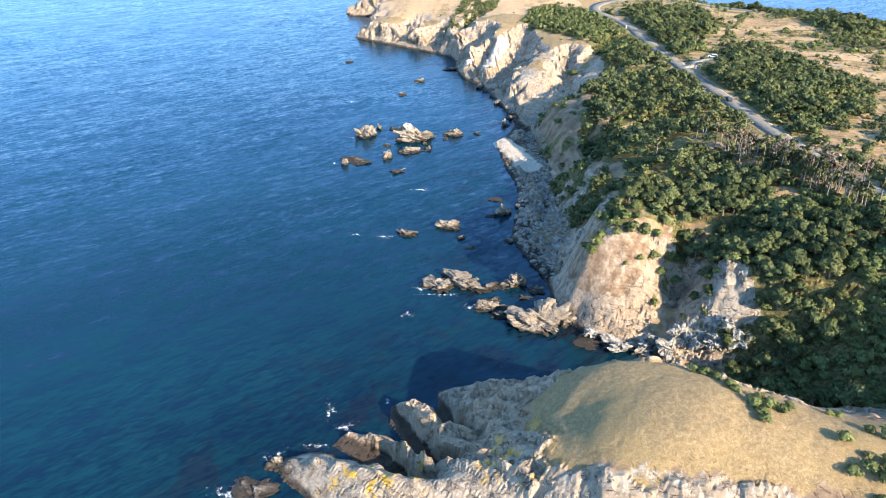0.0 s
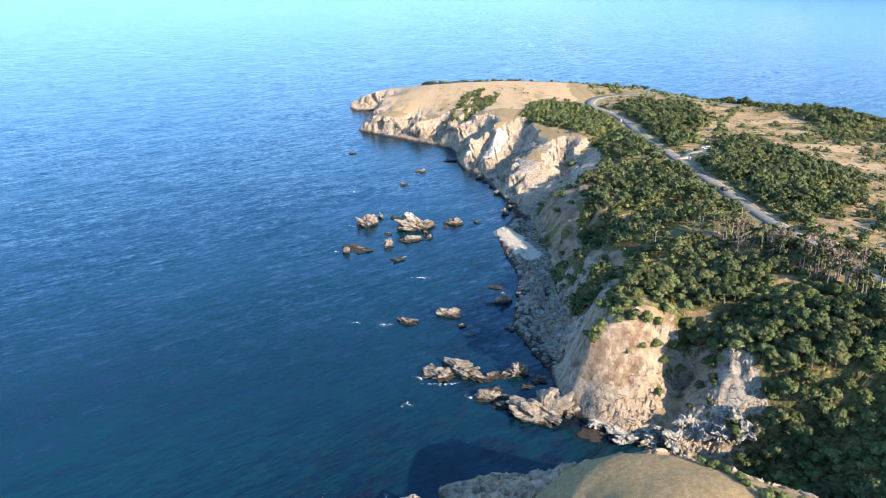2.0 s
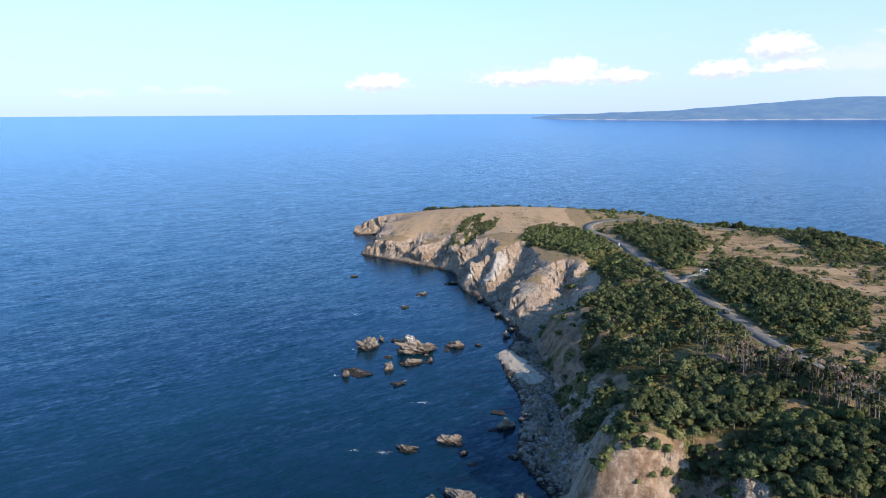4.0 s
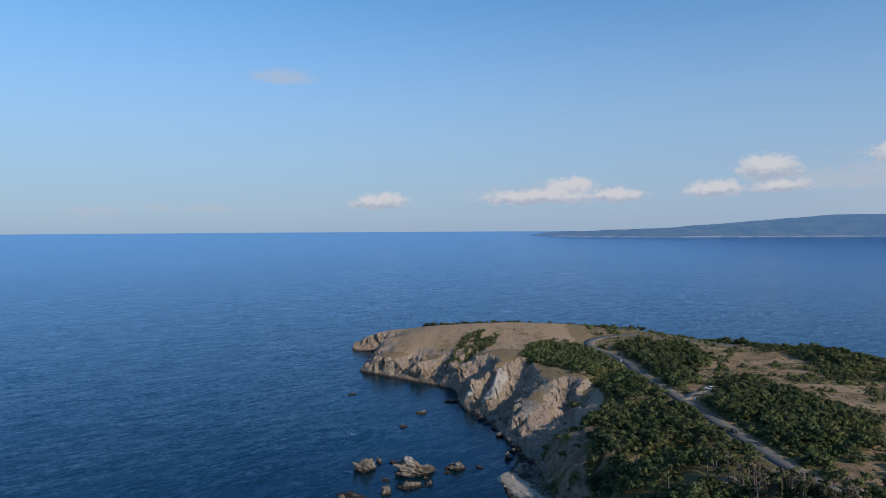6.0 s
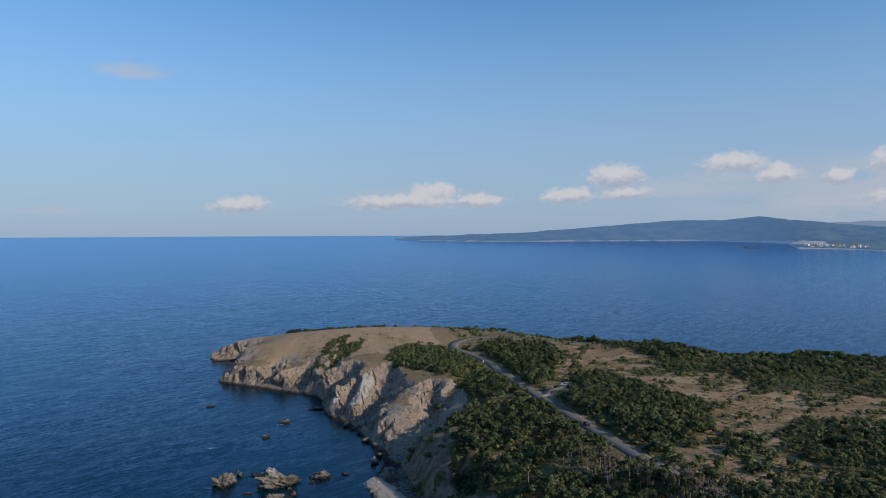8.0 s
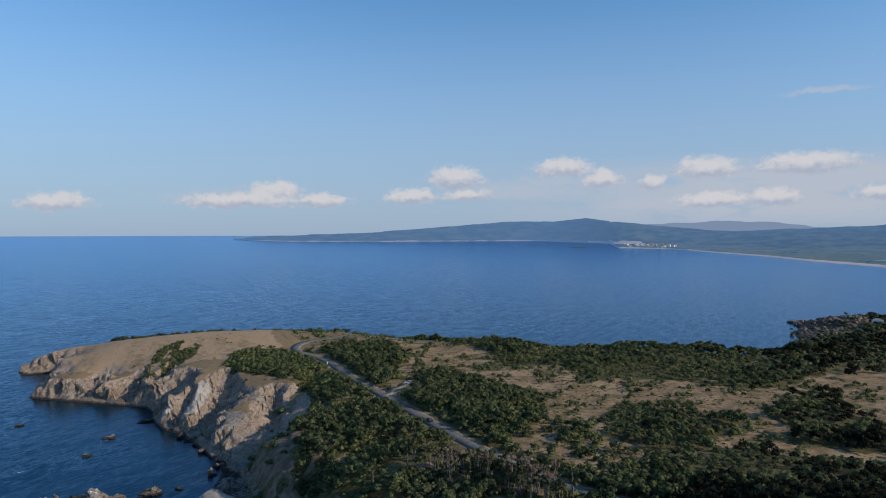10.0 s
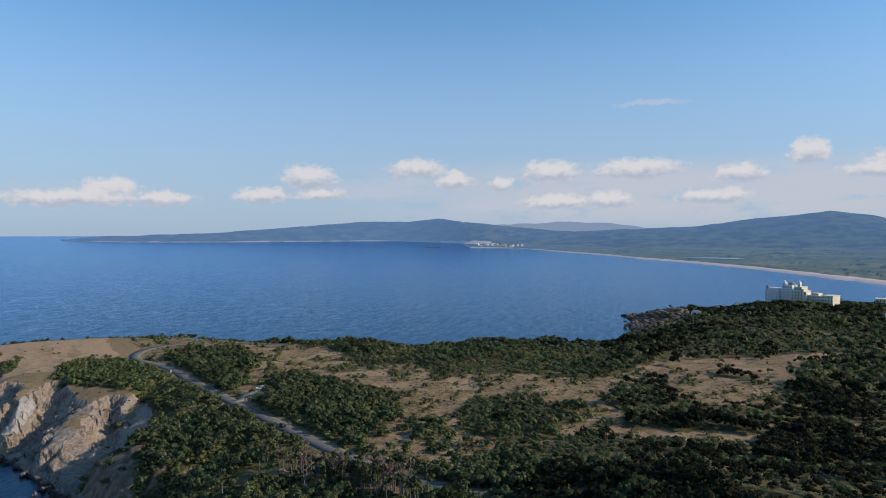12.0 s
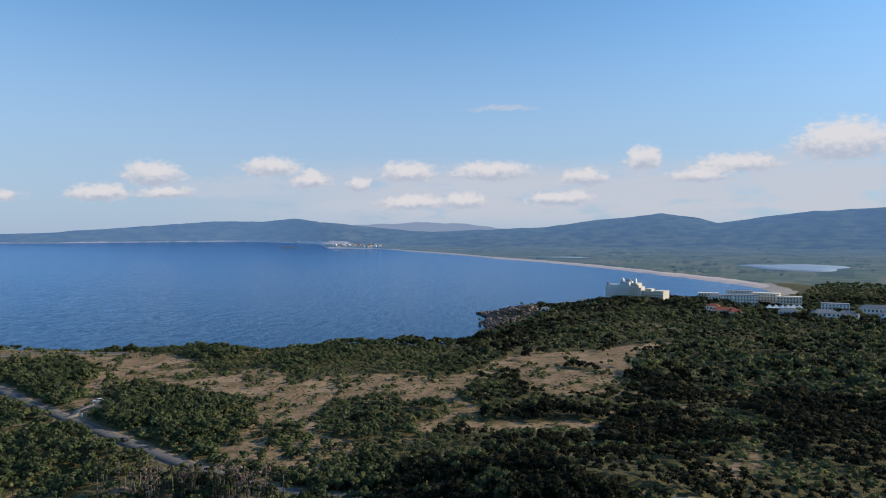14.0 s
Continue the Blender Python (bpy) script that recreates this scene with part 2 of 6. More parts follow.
        c = N.mix(N.step(N.math("ADD", N.attr("earth"), N.math("MULTIPLY", N.math("SUBTRACT", mid, 0.5), 0.9)), 0.35, 0.6), grass, earth)
        c = N.mix(N.step(N.math("ADD", N.attr("ochre"), N.math("MULTIPLY", N.math("SUBTRACT", mid, 0.5), 0.9)), 0.4, 0.7), c, N.mix(N.step(fine, 0.3, 0.7), (0.27, 0.175, 0.10), (0.44, 0.31, 0.19)))
        c = N.mix(N.step(N.math("ADD", N.attr("tan"), N.math("MULTIPLY", N.math("SUBTRACT", mid, 0.5), 0.9)), 0.4, 0.65), c, tan)
        edge = N.math("MULTIPLY", N.math("SUBTRACT", N.noise(p, 0.6, 6.0, 0.7), 0.5), 1.1)
        c = N.mix(N.step(N.math("ADD", N.attr("rock"), edge), 0.42, 0.58), c, rock)
        c = N.mix(N.step(N.math("ADD", N.attr("pale"), edge), 0.45, 0.6), c, pale)
        c = N.mix(N.step(N.math("ADD", N.attr("chalk"), N.math("MULTIPLY", edge, 0.7)), 0.4, 0.62), c, N.mix(N.step(streaks, 0.3, 0.6), (0.25, 0.215, 0.18), (0.43, 0.385, 0.34)))
        lichen = N.math("MULTIPLY", N.step(N.noise(p, 0.35, 5.0, 0.7), 0.53, 0.63), N.attr("lichen"))
        c = N.mix(lichen, c, (0.50, 0.29, 0.045))
        c = N.mix(N.step(N.math("ADD", N.attr("litter"), edge), 0.35, 0.6), c, litter)
        c = N.mix(N.step(N.math("ADD", N.attr("shingle"), N.math("MULTIPLY", edge, 0.4)), 0.4, 0.6), c, shingle)
        height = N.add("ShaderNodeSeparateXYZ")
        N.link(p, height.inputs[0])
        wet = N.step(N.math("ADD", height.outputs[2], N.math("MULTIPLY", N.math("SUBTRACT", mid, 0.5), 2.0)), 1.5, 0.5)
        return N.mix(N.math("MULTIPLY", wet, N.math("SUBTRACT", 0.92, N.attr("shingle"), clamp=True)), c, (0.035, 0.027, 0.023))

    def relief(N):
        p = place(N)
        h = N.noise(p, 0.8, 7.0, 0.72)
        joint, shade = joints(N, p, (0.30, 0.85, 0.9))
        small_joint, small_shade = joints(N, p, (1.0, 2.6, 2.2))
        cracks = N.math("ADD", N.math("MULTIPLY_ADD", joint, 0.8, N.math("MULTIPLY", shade, -0.8)), N.math("MULTIPLY_ADD", small_joint, 0.3, N.math("MULTIPLY", small_shade, -0.35)))
        n1 = N.bump(h, 0.6, 0.8)
        return N.bump(N.math("MULTIPLY", cracks, N.math("MULTIPLY", N.math("MAXIMUM", N.attr("rock"), N.attr("pale")), -1.0)), 0.9, 0.7, n1)

    return surface("coastal_ground", colour, 0.92, relief, 0.15)


def rock_material(name, dark, light, stain=(0.27, 0.21, 0.145), guano=0.0):
    def colour(N):
        p = place(N)
        layers = N.noise(stretch(N, p, (0.7, 0.7, 0.9)), 1.0, 6.0, 0.72)
        c = N.mix(N.step(layers, 0.34, 0.62), dark, light)
        joint, shade = joints(N, p, (0.5, 1.1, 1.2))
        small_joint, small_shade = joints(N, p, (1.3, 3.0, 2.6))
        c = N.mix(N.math("MULTIPLY", shade, 0.35), c, N.mix(small_shade, dark, tuple(0.7 * k for k in light)))
        c = N.mix(N.math("MULTIPLY", joint, 0.6), c, tuple(k * 0.35 for k in dark))
        c = N.mix(N.math("MULTIPLY", small_joint, 0.5), c, tuple(k * 0.6 for k in dark))
        c = N.mix(N.math("MULTIPLY", N.step(N.noise(p, 0.25, 4.0, 0.6), 0.5, 0.65), 0.5), c, stain)
        height = N.add("ShaderNodeSeparateXYZ")
        N.link(p, height.inputs[0])
        z = N.math("ADD", height.outputs[2], N.math("MULTIPLY", N.math("SUBTRACT", N.noise(p, 0.6, 3.0), 0.5), 1.2))
        if guano:
            c = N.mix(N.math("MULTIPLY", N.step(z, guano, guano + 2.2), N.step(N.noise(stretch(N, p, (0.9, 0.9, 0.4)), 1.0, 4.0, 0.65), 0.42, 0.58)), c, (0.68, 0.67, 0.63))
        return N.mix(N.step(z, 1.15, 0.45), c, (0.03, 0.024, 0.02))

    def relief(N):
        p = place(N)
        joint, shade = joints(N, p, (0.5, 1.1, 1.2))
        n1 = N.bump(N.noise(stretch(N, p, (0.7, 1.1, 2.0)), 1.0, 6.0, 0.75), 0.6, 0.5)
        return N.bump(N.math("MULTIPLY_ADD", joint, -0.7, shade), 0.8, 0.4, n1)

    return surface(name, colour, 0.85, relief, 0.25)


def leaf_material(name, dark, light, dry=(0.15, 0.14, 0.06), share=0.14):
    m = bpy.data.materials.new(name)
    m.use_nodes = True
    N = Nodes(m.node_tree)
    geo = N.add("ShaderNodeNewGeometry")
    island = geo.outputs["Random Per Island"]
    patch = N.noise(geo.outputs["Position"], 0.045, 3.0, 0.6)
    each = N.math("FRACT", N.math("ADD", N.add("ShaderNodeObjectInfo").outputs["Random"], N.attr("tint")))
    c = N.mix(N.step(N.math("ADD", N.math("MULTIPLY_ADD", island, 0.3, N.math("MULTIPLY", each, 0.42)), N.math("MULTIPLY", N.math("SUBTRACT", patch, 0.4), 0.9)), 0.1, 0.85), dark, light)
    c = N.mix(N.math("MULTIPLY", N.step(each, 0.82, 0.98), 0.45), c, dry)
    b = N.add("ShaderNodeBsdfPrincipled")
    N.link(c, b.inputs["Base Color"])
    # leaves face outwards from the crown's lobes on the whole
    turn = N.add("ShaderNodeVectorTransform", vector_type="NORMAL", convert_from="OBJECT", convert_to="WORLD")
    N.link(N.add("ShaderNodeAttribute", attribute_name="outward").outputs["Vector"], turn.inputs[0])
    facing_ = N.vec("NORMALIZE", N.vec("ADD", turn.outputs[0], N.vec("MULTIPLY", geo.outputs["Normal"], (0.22, 0.22, 0.22))))
    N.link(facing_, b.inputs["Normal"])
    b.inputs["Roughness"].default_value = 0.7
    b.inputs["Specular IOR Level"].default_value = 0.08
    t = N.add("ShaderNodeBsdfTranslucent")
    N.link(c, t.inputs[0])
    blend = N.add("ShaderNodeMixShader")
    blend.inputs[0].default_value = share
    N.link(b.outputs[0], blend.inputs[1]), N.link(t.outputs[0], blend.inputs[2])
    N.link(blend.outputs[0], N.add("ShaderNodeOutputMaterial").inputs[0])
    return m


def speckled(name, a, b, scale=1.5, rough=0.9):
    return surface(name, lambda N: N.mix(N.step(N.noise(place(N), scale, 5.0, 0.65), 0.3, 0.7), a, b), rough,
                   lambda N: N.bump(N.noise(place(N), scale * 3, 4.0, 0.6), 0.4, 0.05))


WATER = water_material()
LAND = land_material()
GREY_ROCK = rock_material("sea_rock", (0.07, 0.057, 0.049), (0.235, 0.203, 0.172))
BIRD_ROCK = rock_material("bird_rock", (0.078, 0.064, 0.054), (0.25, 0.215, 0.182), guano=4.4)
DARK_ROCK = rock_material("dark_rock", (0.07, 0.055, 0.05), (0.22, 0.19, 0.165))
PALE_ROCK = rock_material("pale_boulder", (0.105, 0.102, 0.098), (0.30, 0.29, 0.275), (0.22, 0.19, 0.15))
PINK_ROCK = rock_material("pink_boulder", (0.09, 0.068, 0.06), (0.25, 0.19, 0.16), (0.22, 0.155, 0.115))
OAK = leaf_material("oak_leaves", (0.047, 0.062, 0.028), (0.141, 0.168, 0.075), share=0.2)
# a copy of the oak leaves with shade put into the colour
SHADED_OAK = leaf_material("shaded_oak_leaves", (0.009, 0.0115, 0.006), (0.033, 0.037, 0.0175), (0.05, 0.04, 0.02), 0.16)
SCRUB = leaf_material("scrub_leaves", (0.064, 0.084, 0.034), (0.178, 0.212, 0.086), (0.22, 0.19, 0.085), 0.22)
NEEDLES = leaf_material("pine_needles", (0.05, 0.062, 0.026), (0.11, 0.115, 0.05), (0.20, 0.15, 0.11))
DEAD_TWIGS = leaf_material("bare_twigs", (0.13, 0.095, 0.08), (0.26, 0.19, 0.16), (0.22, 0.18, 0.15), 0.1)
BARK = speckled("bark", (0.07, 0.055, 0.045), (0.20, 0.17, 0.145), 4.0)
DEAD_BARK = speckled("weathered_bark", (0.11, 0.092, 0.082), (0.25, 0.215, 0.195), 4.0)
ASPHALT = speckled("asphalt", (0.085, 0.082, 0.078), (0.14, 0.135, 0.128), 0.5)


# ---- arithmetic for the ground ----
def lattice(ix, iy, iz, seed):
    h = (ix.astype(np.int64) * 374761393 + iy.astype(np.int64) * 668265263 + iz.astype(np.int64) * 2147483647 + seed * 974634777) & 0xFFFFFFFF
    h = ((h ^ (h >> 13)) * 1274126177) & 0xFFFFFFFF
    return ((h ^ (h >> 16)) & 0xFFFFFF) / float(0xFFFFFF)


def value_noise(x, y, z, seed=0):
    x, y, z = np.broadcast_arrays(np.asarray(x, float), np.asarray(y, float), np.asarray(z, float))
    ix, iy, iz = np.floor(x), np.floor(y), np.floor(z)
    fx, fy, fz = x - ix, y - iy, z - iz
    fx, fy, fz = (f * f * (3 - 2 * f) for f in (fx, fy, fz))
    out = 0
    for a in (0, 1):
        for b in (0, 1):
            for c in (0, 1):
                w = (fx if a else 1 - fx) * (fy if b else 1 - fy) * (fz if c else 1 - fz)
                out = out + w * lattice(ix + a, iy + b, iz + c, seed)
    return out


def fbm(x, y, z=0.0, octaves=4, gain=0.5, seed=0):
    total, amp, norm = 0, 1.0, 0
    for k in range(octaves):
        total = total + amp * value_noise(x * 2 ** k, y * 2 ** k, z * 2 ** k, seed + k)
        norm += amp
        amp *= gain
    return total / norm * 2 - 1


def ridged(x, y, z=0.0, octaves=4, seed=0):
    total, amp, norm = 0, 1.0, 0
    for k in range(octaves):
        total = total + amp * (1 - abs(2 * value_noise(x * 2 ** k, y * 2 ** k, z * 2 ** k, seed + k) - 1))
        norm += amp
        amp *= 0.5
    return total / norm


def blocks(x, y, z, seed):
    """Broken rock: each point takes the random number of its nearest block; also the nearness to a joint between two."""
    ix, iy, iz = np.floor(x), np.floor(y), np.floor(z)
    first, second, value = np.full(x.shape, 9.0), np.full(x.shape, 9.0), np.zeros(x.shape)
    for a in (-1, 0, 1):
        for b in (-1, 0, 1):
            for c in (-1, 0, 1):
                jx, jy, jz = ix + a, iy + b, iz + c
                d = np.sqrt((jx + lattice(jx, jy, jz, seed) - x) ** 2 + (jy + lattice(jx, jy, jz, seed + 1) - y) ** 2 + (jz + lattice(jx, jy, jz, seed + 2) - z) ** 2)
                closer = d < first
                second = np.where(closer, first, np.minimum(second, d))
                value = np.where(closer, lattice(jx, jy, jz, seed + 3), value)
                first = np.where(closer, d, first)
    return value, np.clip((second - first) / 0.25, 0, 1)


def facets(x, y, z, seed):
    """Angular broken rock: each block has a level and a tilt of its own; also the nearness to a joint."""
    ix, iy, iz = np.floor(x), np.floor(y), np.floor(z)
    first, second, value = np.full(x.shape, 9.0), np.full(x.shape, 9.0), np.zeros(x.shape)
    for a in (-1, 0, 1):
        for b in (-1, 0, 1):
            for c in (-1, 0, 1):
                jx, jy, jz = ix + a, iy + b, iz + c
                px, py, pz = (lattice(jx, jy, jz, seed + k) for k in (0, 1, 2))
                ox, oy, oz = jx + px - x, jy + py - y, jz + pz - z
                d = np.sqrt(ox * ox + oy * oy + oz * oz)
                level = lattice(jx, jy, jz, seed + 3) - 0.5 + 1.6 * (ox * (py - 0.5) + oy * (pz - 0.5) + oz * (px - 0.5))
                closer = d < first
                second = np.where(closer, first, np.minimum(second, d))
                value = np.where(closer, level, value)
                first = np.where(closer, d, first)
    return value, np.clip((second - first) / 0.2, 0, 1)


def smooth(v, lo, hi):
    t = np.clip((v - lo) / (hi - lo), 0, 1)
    return t * t * (3 - 2 * t)


def inside(X, Y, poly):
    hit = np.zeros(np.shape(X), bool)
    for (x0, y0), (x1, y1) in zip(poly, poly[1:] + poly[:1]):
        if y0 != y1:
            hit ^= ((y0 > Y) != (y1 > Y)) & (X < (x1 - x0) * (Y - y0) / (y1 - y0) + x0)
    return hit


def line_distance(X, Y, line):
    best = np.full(np.shape(X), 1e9)
    for (x0, y0), (x1, y1) in zip(line, line[1:]):
        dx, dy = x1 - x0, y1 - y0
        t = np.clip(((X - x0) * dx + (Y - y0) * dy) / (dx * dx + dy * dy + 1e-9), 0, 1)
        best = np.minimum(best, np.hypot(X - x0 - t * dx, Y - y0 - t * dy))
    return best


def along(line, gap):
    """Points every gap metres along a line of (x, y, z)."""
    out = []
    for a, b in zip(line, line[1:]):
        n = max(1, int(math.dist(a[:2], b[:2]) / gap))
        out += [tuple(a[k] + (b[k] - a[k]) * i / n for k in range(3)) for i in range(n)]
    return out + [tuple(line[-1])]


# ---- plan of the coast ----
# the shore, from the far tip down the west side to the near headland
WEST_SHORE = [
    (-74, 590), (-77, 565), (-74, 555), (-58, 556), (-52, 540), (-56, 500), (-59, 476), (-47, 466), (-32, 453), (-17, 441),
    (-4, 431), (5, 421), (8, 408), (7, 395), (11, 374), (19, 359), (25, 338), (30, 316), (33, 295), (27, 278),
    (22, 271), (24, 246), (26, 234), (27, 224), (25, 206), (21, 187), (24, 177), (28, 164), (29, 154), (30, 144),
    (35, 137), (41, 132), (48, 127), (44, 122), (30, 121), (12, 119), (3, 117.5),
]
NEAR_SHORE = [
    (-1, 116), (-1, 110), (-5, 112), (-11, 111), (-11, 106), (-7, 99), (-12, 103), (-20, 103), (-22, 100), (-15, 94.5), (-25, 98.5),
    (-33, 96), (-30, 91), (-26, 88), (-18, 80), (-8, 73), (5, 65), (20, 57), (40, 51), (70, 46), (110, 42), (170, 25), (250, -60), (330, -260), (330, -420),
]
EAST_SHORE = [
    (1400, -420), (1400, 470), (1307, 403), (1205, 345), (1130, 322), (1060, 328), (985, 372), (900, 430), (800, 480), (735, 500),
    (690, 522), (656, 529), (625, 490), (596, 478), (560, 440), (539, 413), (490, 392), (440, 372), (390, 380), (345, 408), (295, 450),
    (245, 500), (205, 548), (150, 585), (70, 607), (-20, 606),
]
SHORE = WEST_SHORE + NEAR_SHORE + EAST_SHORE

# lines of estimated height, placed to fit the camera's view: crests, feet and floors of the slopes
CLIFFS = [
    [(-66, 568, 9), (-45, 566, 15), (-11, 566, 18.5), (50, 570, 19.5), (110, 560, 19.5)],          # rim of the far tip
    [(-55, 483, 7), (-43, 475, 10), (-27, 462, 11), (-12, 448, 11)],                                  # its lower crags
    [(-48, 525, 14), (-20, 510, 17.5), (15, 490, 19.5), (40, 470, 21)],                              # its brow
    [(11.5, 375, 5), (13.5, 377.5, 10), (16, 384, 15), (21.5, 395, 18), (25, 408, 19.5)],                # white-ended rib
    [(2, 431, 9), (8, 427, 13), (14, 421, 15.5), (19, 417, 17), (24, 412, 19.5)],                        # ridge behind the dark recess
    [(22, 366, 5), (27.5, 375.5, 13), (35, 395, 18), (40, 410, 20)],                                     # chalky rib
    [(30.5, 320, 4), (33, 325, 10.5), (38, 330, 13), (46, 328, 13.5)],                                   # front of the grey buttress
    [(40, 340, 14), (44, 347, 16), (54, 357, 19)],                                                       # its upper block
    [(58, 341, 16), (62, 352, 19)],
    [(67, 330, 15), (70, 338, 18), (75, 345, 20.5)], [(73, 321, 17), (80, 326, 20.5)],                   # block beside it
    [(37, 305, 1.5), (50, 308, 4), (58, 312, 7), (64, 313, 10)],                                         # foot of the buttress
    [(32, 430, 20.3), (42, 450, 21), (58, 400, 20.5), (70, 372, 21)],
    [(-10, 438, 4), (-6, 448, 6), (4, 468, 14), (12, 482, 18.5)],                                       # shallow gullies of the far slope
    [(-28, 456, 3), (-22, 474, 7), (-14, 492, 14)],
]
SLOPES = [
    [(47, 303, 2), (58, 304, 9), (69, 303, 18), (84, 302, 22)],                                      # earth spur over the beach
    [(40, 296, 1.5), (41, 280, 2), (41, 262, 2.2), (42, 245, 2.4), (41, 225, 2.4), (39, 208, 2.2), (34, 190, 2.0), (33, 175, 2), (32, 164, 2)],  # foot over the shingle
    [(72, 285, 19), (66, 262, 19), (63, 240, 19.5), (61, 222, 20), (60, 208, 20)],                 # brow over the beach
    [(43, 197, 9), (46, 194, 14), (52, 192, 17.5), (60, 192, 21)],                                   # pale crag
    [(40, 184, 6), (46, 180, 13), (55, 178, 19)],
    [(31.5, 150, 7), (33.5, 148, 12), (36, 147, 16.5), (40, 147, 19.5), (44, 147.5, 21.5), (54, 149, 21.5)],  # tan cliff, crest
    [(37, 153, 18), (40, 161, 20), (44, 171, 20.5), (50, 180, 20.5), (60, 190, 21.5)],
    [(32, 157, 4), (34, 166, 4), (37, 177, 4.5)],                                                    # foot of its west wall
    [(34, 143, 3), (38, 139, 4.5), (45, 137, 4)],                                                    # its lower rocks
    [(47, 134, 2), (53.5, 136, 4), (57.5, 141, 5.5), (60, 146, 8), (61, 151, 13), (62, 157, 20)],                  # shaded gully
    [(56, 131, 6), (62, 131, 11), (65.5, 131.5, 15), (70, 131, 16.5), (75, 128, 16.5)],              # pale slab rib
    [(66, 136, 21), (75, 132.5, 21), (83, 130, 21.5)],
    [(47, 285, 11), (46, 262, 11.5), (45, 240, 12), (45, 222, 12.5), (45, 208, 12.5)],               # edge of the steep slope over the shore
    [(50, 126, 0.8), (62, 122, 1.5), (74, 115, 3), (85, 106, 7), (98, 99, 14), (114, 93, 24)],       # floor of the cove's valley
    [(58, 150, 21), (68, 143, 20.5), (78, 137, 21.5), (88, 129, 23), (102, 120, 25), (122, 117, 28)],  # brow of the valley
    [(76, 123, 10), (82, 120, 11), (90, 116, 15)],
]
HEADLAND = [
    [(0.5, 112, 3.5), (5.5, 107.5, 8), (12.5, 103.5, 12), (22, 100.5, 17.5), (31, 98, 21.8), (39, 95, 23.5), (47, 91.5, 24), (56, 88.5, 22.5), (65, 83, 22.5), (78, 75, 25), (94, 69, 30), (112, 66, 35), (124, 75, 35)],  # crest; its right end is raised to shade the valley
    [(4, 115, 2.0), (12, 114, 3.5), (24, 112, 5.5), (36, 109, 8), (48, 104, 9), (60, 99, 11), (72, 94, 14)],          # north flank
    [(17, 81, 18), (25, 72, 20.5), (36, 69.5, 21), (51, 67, 20.5), (65, 62, 21.5), (90, 54, 23)],         # south brow
    [(11, 73, 10), (25, 65, 9.5), (42, 60, 9), (63, 53, 10), (95, 46, 10)],                            # south face
    [(14, 98, 13), (19.5, 91, 16.8), (22, 84, 18.4)],
    [(4, 100, 7), (8.5, 94, 11), (11, 89, 13.2), (13, 84, 15)],                                        # foot of that edge, in its own shade
    [(-29, 94.5, 2), (-24, 92, 5), (-15, 87.5, 7.5), (-5, 83, 9.5), (8, 77, 10.5)],                  # lichen slab
    [(-19, 102, 2), (-14, 98, 6.5), (-7, 92.3, 8.5), (1, 87.3, 9.5)],                     # middle fin
    [(-9, 110, 2.5), (-4.5, 104.5, 7), (-0.5, 97.8, 8.5), (3, 93.5, 8)],                              # north fin
    [(-18, 98.5, 0.2), (-12, 95.5, 0.2), (-8, 90.8, 0.8), (-2, 87, 3.5)],                                                    # clefts between them
    [(-9, 104, 0.2), (-6, 99.5, 0.2), (-2.5, 95, 0.8), (2.5, 90.3, 4.5)],
    [(-1.5, 111, 0.2), (0.5, 106, 0.4), (3, 101, 1.5), (6.5, 96, 6)],
]
PLATEAU = [
    [(118, 165, 23), (109, 250, 23), (105, 330, 22.5), (106, 400, 21.5), (98, 450, 21), (128, 505, 20)],   # the road
    [(150, 150, 24), (160, 250, 23.5), (175, 350, 23), (180, 450, 22), (150, 530, 20.5)],
    [(230, 120, 24), (240, 220, 23.5), (250, 320, 23), (235, 430, 22)],
    [(330, 100, 24), (350, 220, 22), (360, 300, 21), (330, 380, 19.5)],
    [(250, 20, 27), (420, 0, 27), (420, 150, 22), (430, 260, 20), (430, 330, 17)],
    [(560, 20, 24), (560, 180, 19), (560, 320, 16), (600, 430, 7)],
    [(700, 60, 20), (720, 250, 15), (740, 380, 18), (695, 476, 5)],
    [(830, 100, 15), (830, 300, 14), (830, 410, 14), (960, 200, 10), (1150, 100, 8), (1350, 200, 6), (1380, 420, 5)],
    [(620, -300, 26), (1000, -300, 18), (1380, -300, 14)],
    [(180, 60, 27), (300, -40, 25), (380, -200, 26)],
    [(106, 84, 31), (113, 99, 32), (123, 92, 36), (138, 84, 38), (154, 66, 38)],   # wooded knoll added to cast shade into the valley, its height set for that
]


def base_height():
    pts = []
    for lines, gap in ((CLIFFS, 5.0), (SLOPES, 4.0), (HEADLAND, 3.5), (PLATEAU, 22.0)):
        for line in lines:
            pts += along(line, gap)
    pts += [p for p in along([(x, y, 0.0) for x, y in WEST_SHORE], 5.0)]
    pts += along([(x, y, 0.0) for x, y in NEAR_SHORE[:17]], 4.0) + along([(x, y, 0.0) for x, y in NEAR_SHORE[16:]], 25.0)
    pts += along([(x, y, 0.0) for x, y in EAST_SHORE], 20.0)
    pts = np.array(pts)
    _, keep = np.unique(np.round(pts[:, :2], 0), axis=0, return_index=True)
    pts = pts[np.sort(keep)]
    n = len(pts)
    A = np.zeros((n + 3, n + 3))
    A[:n, :n] = np.hypot(pts[:, None, 0] - pts[None, :, 0], pts[:, None, 1] - pts[None, :, 1]) + np.eye(n) * -0.15
    A[:n, n], A[:n, n + 1:] = 1, pts[:, :2] / 300
    A[n, :n], A[n + 1:, :n] = 1, (pts[:, :2] / 300).T
    w = np.linalg.solve(A, np.append(pts[:, 2], (0, 0, 0)))
    return pts, w


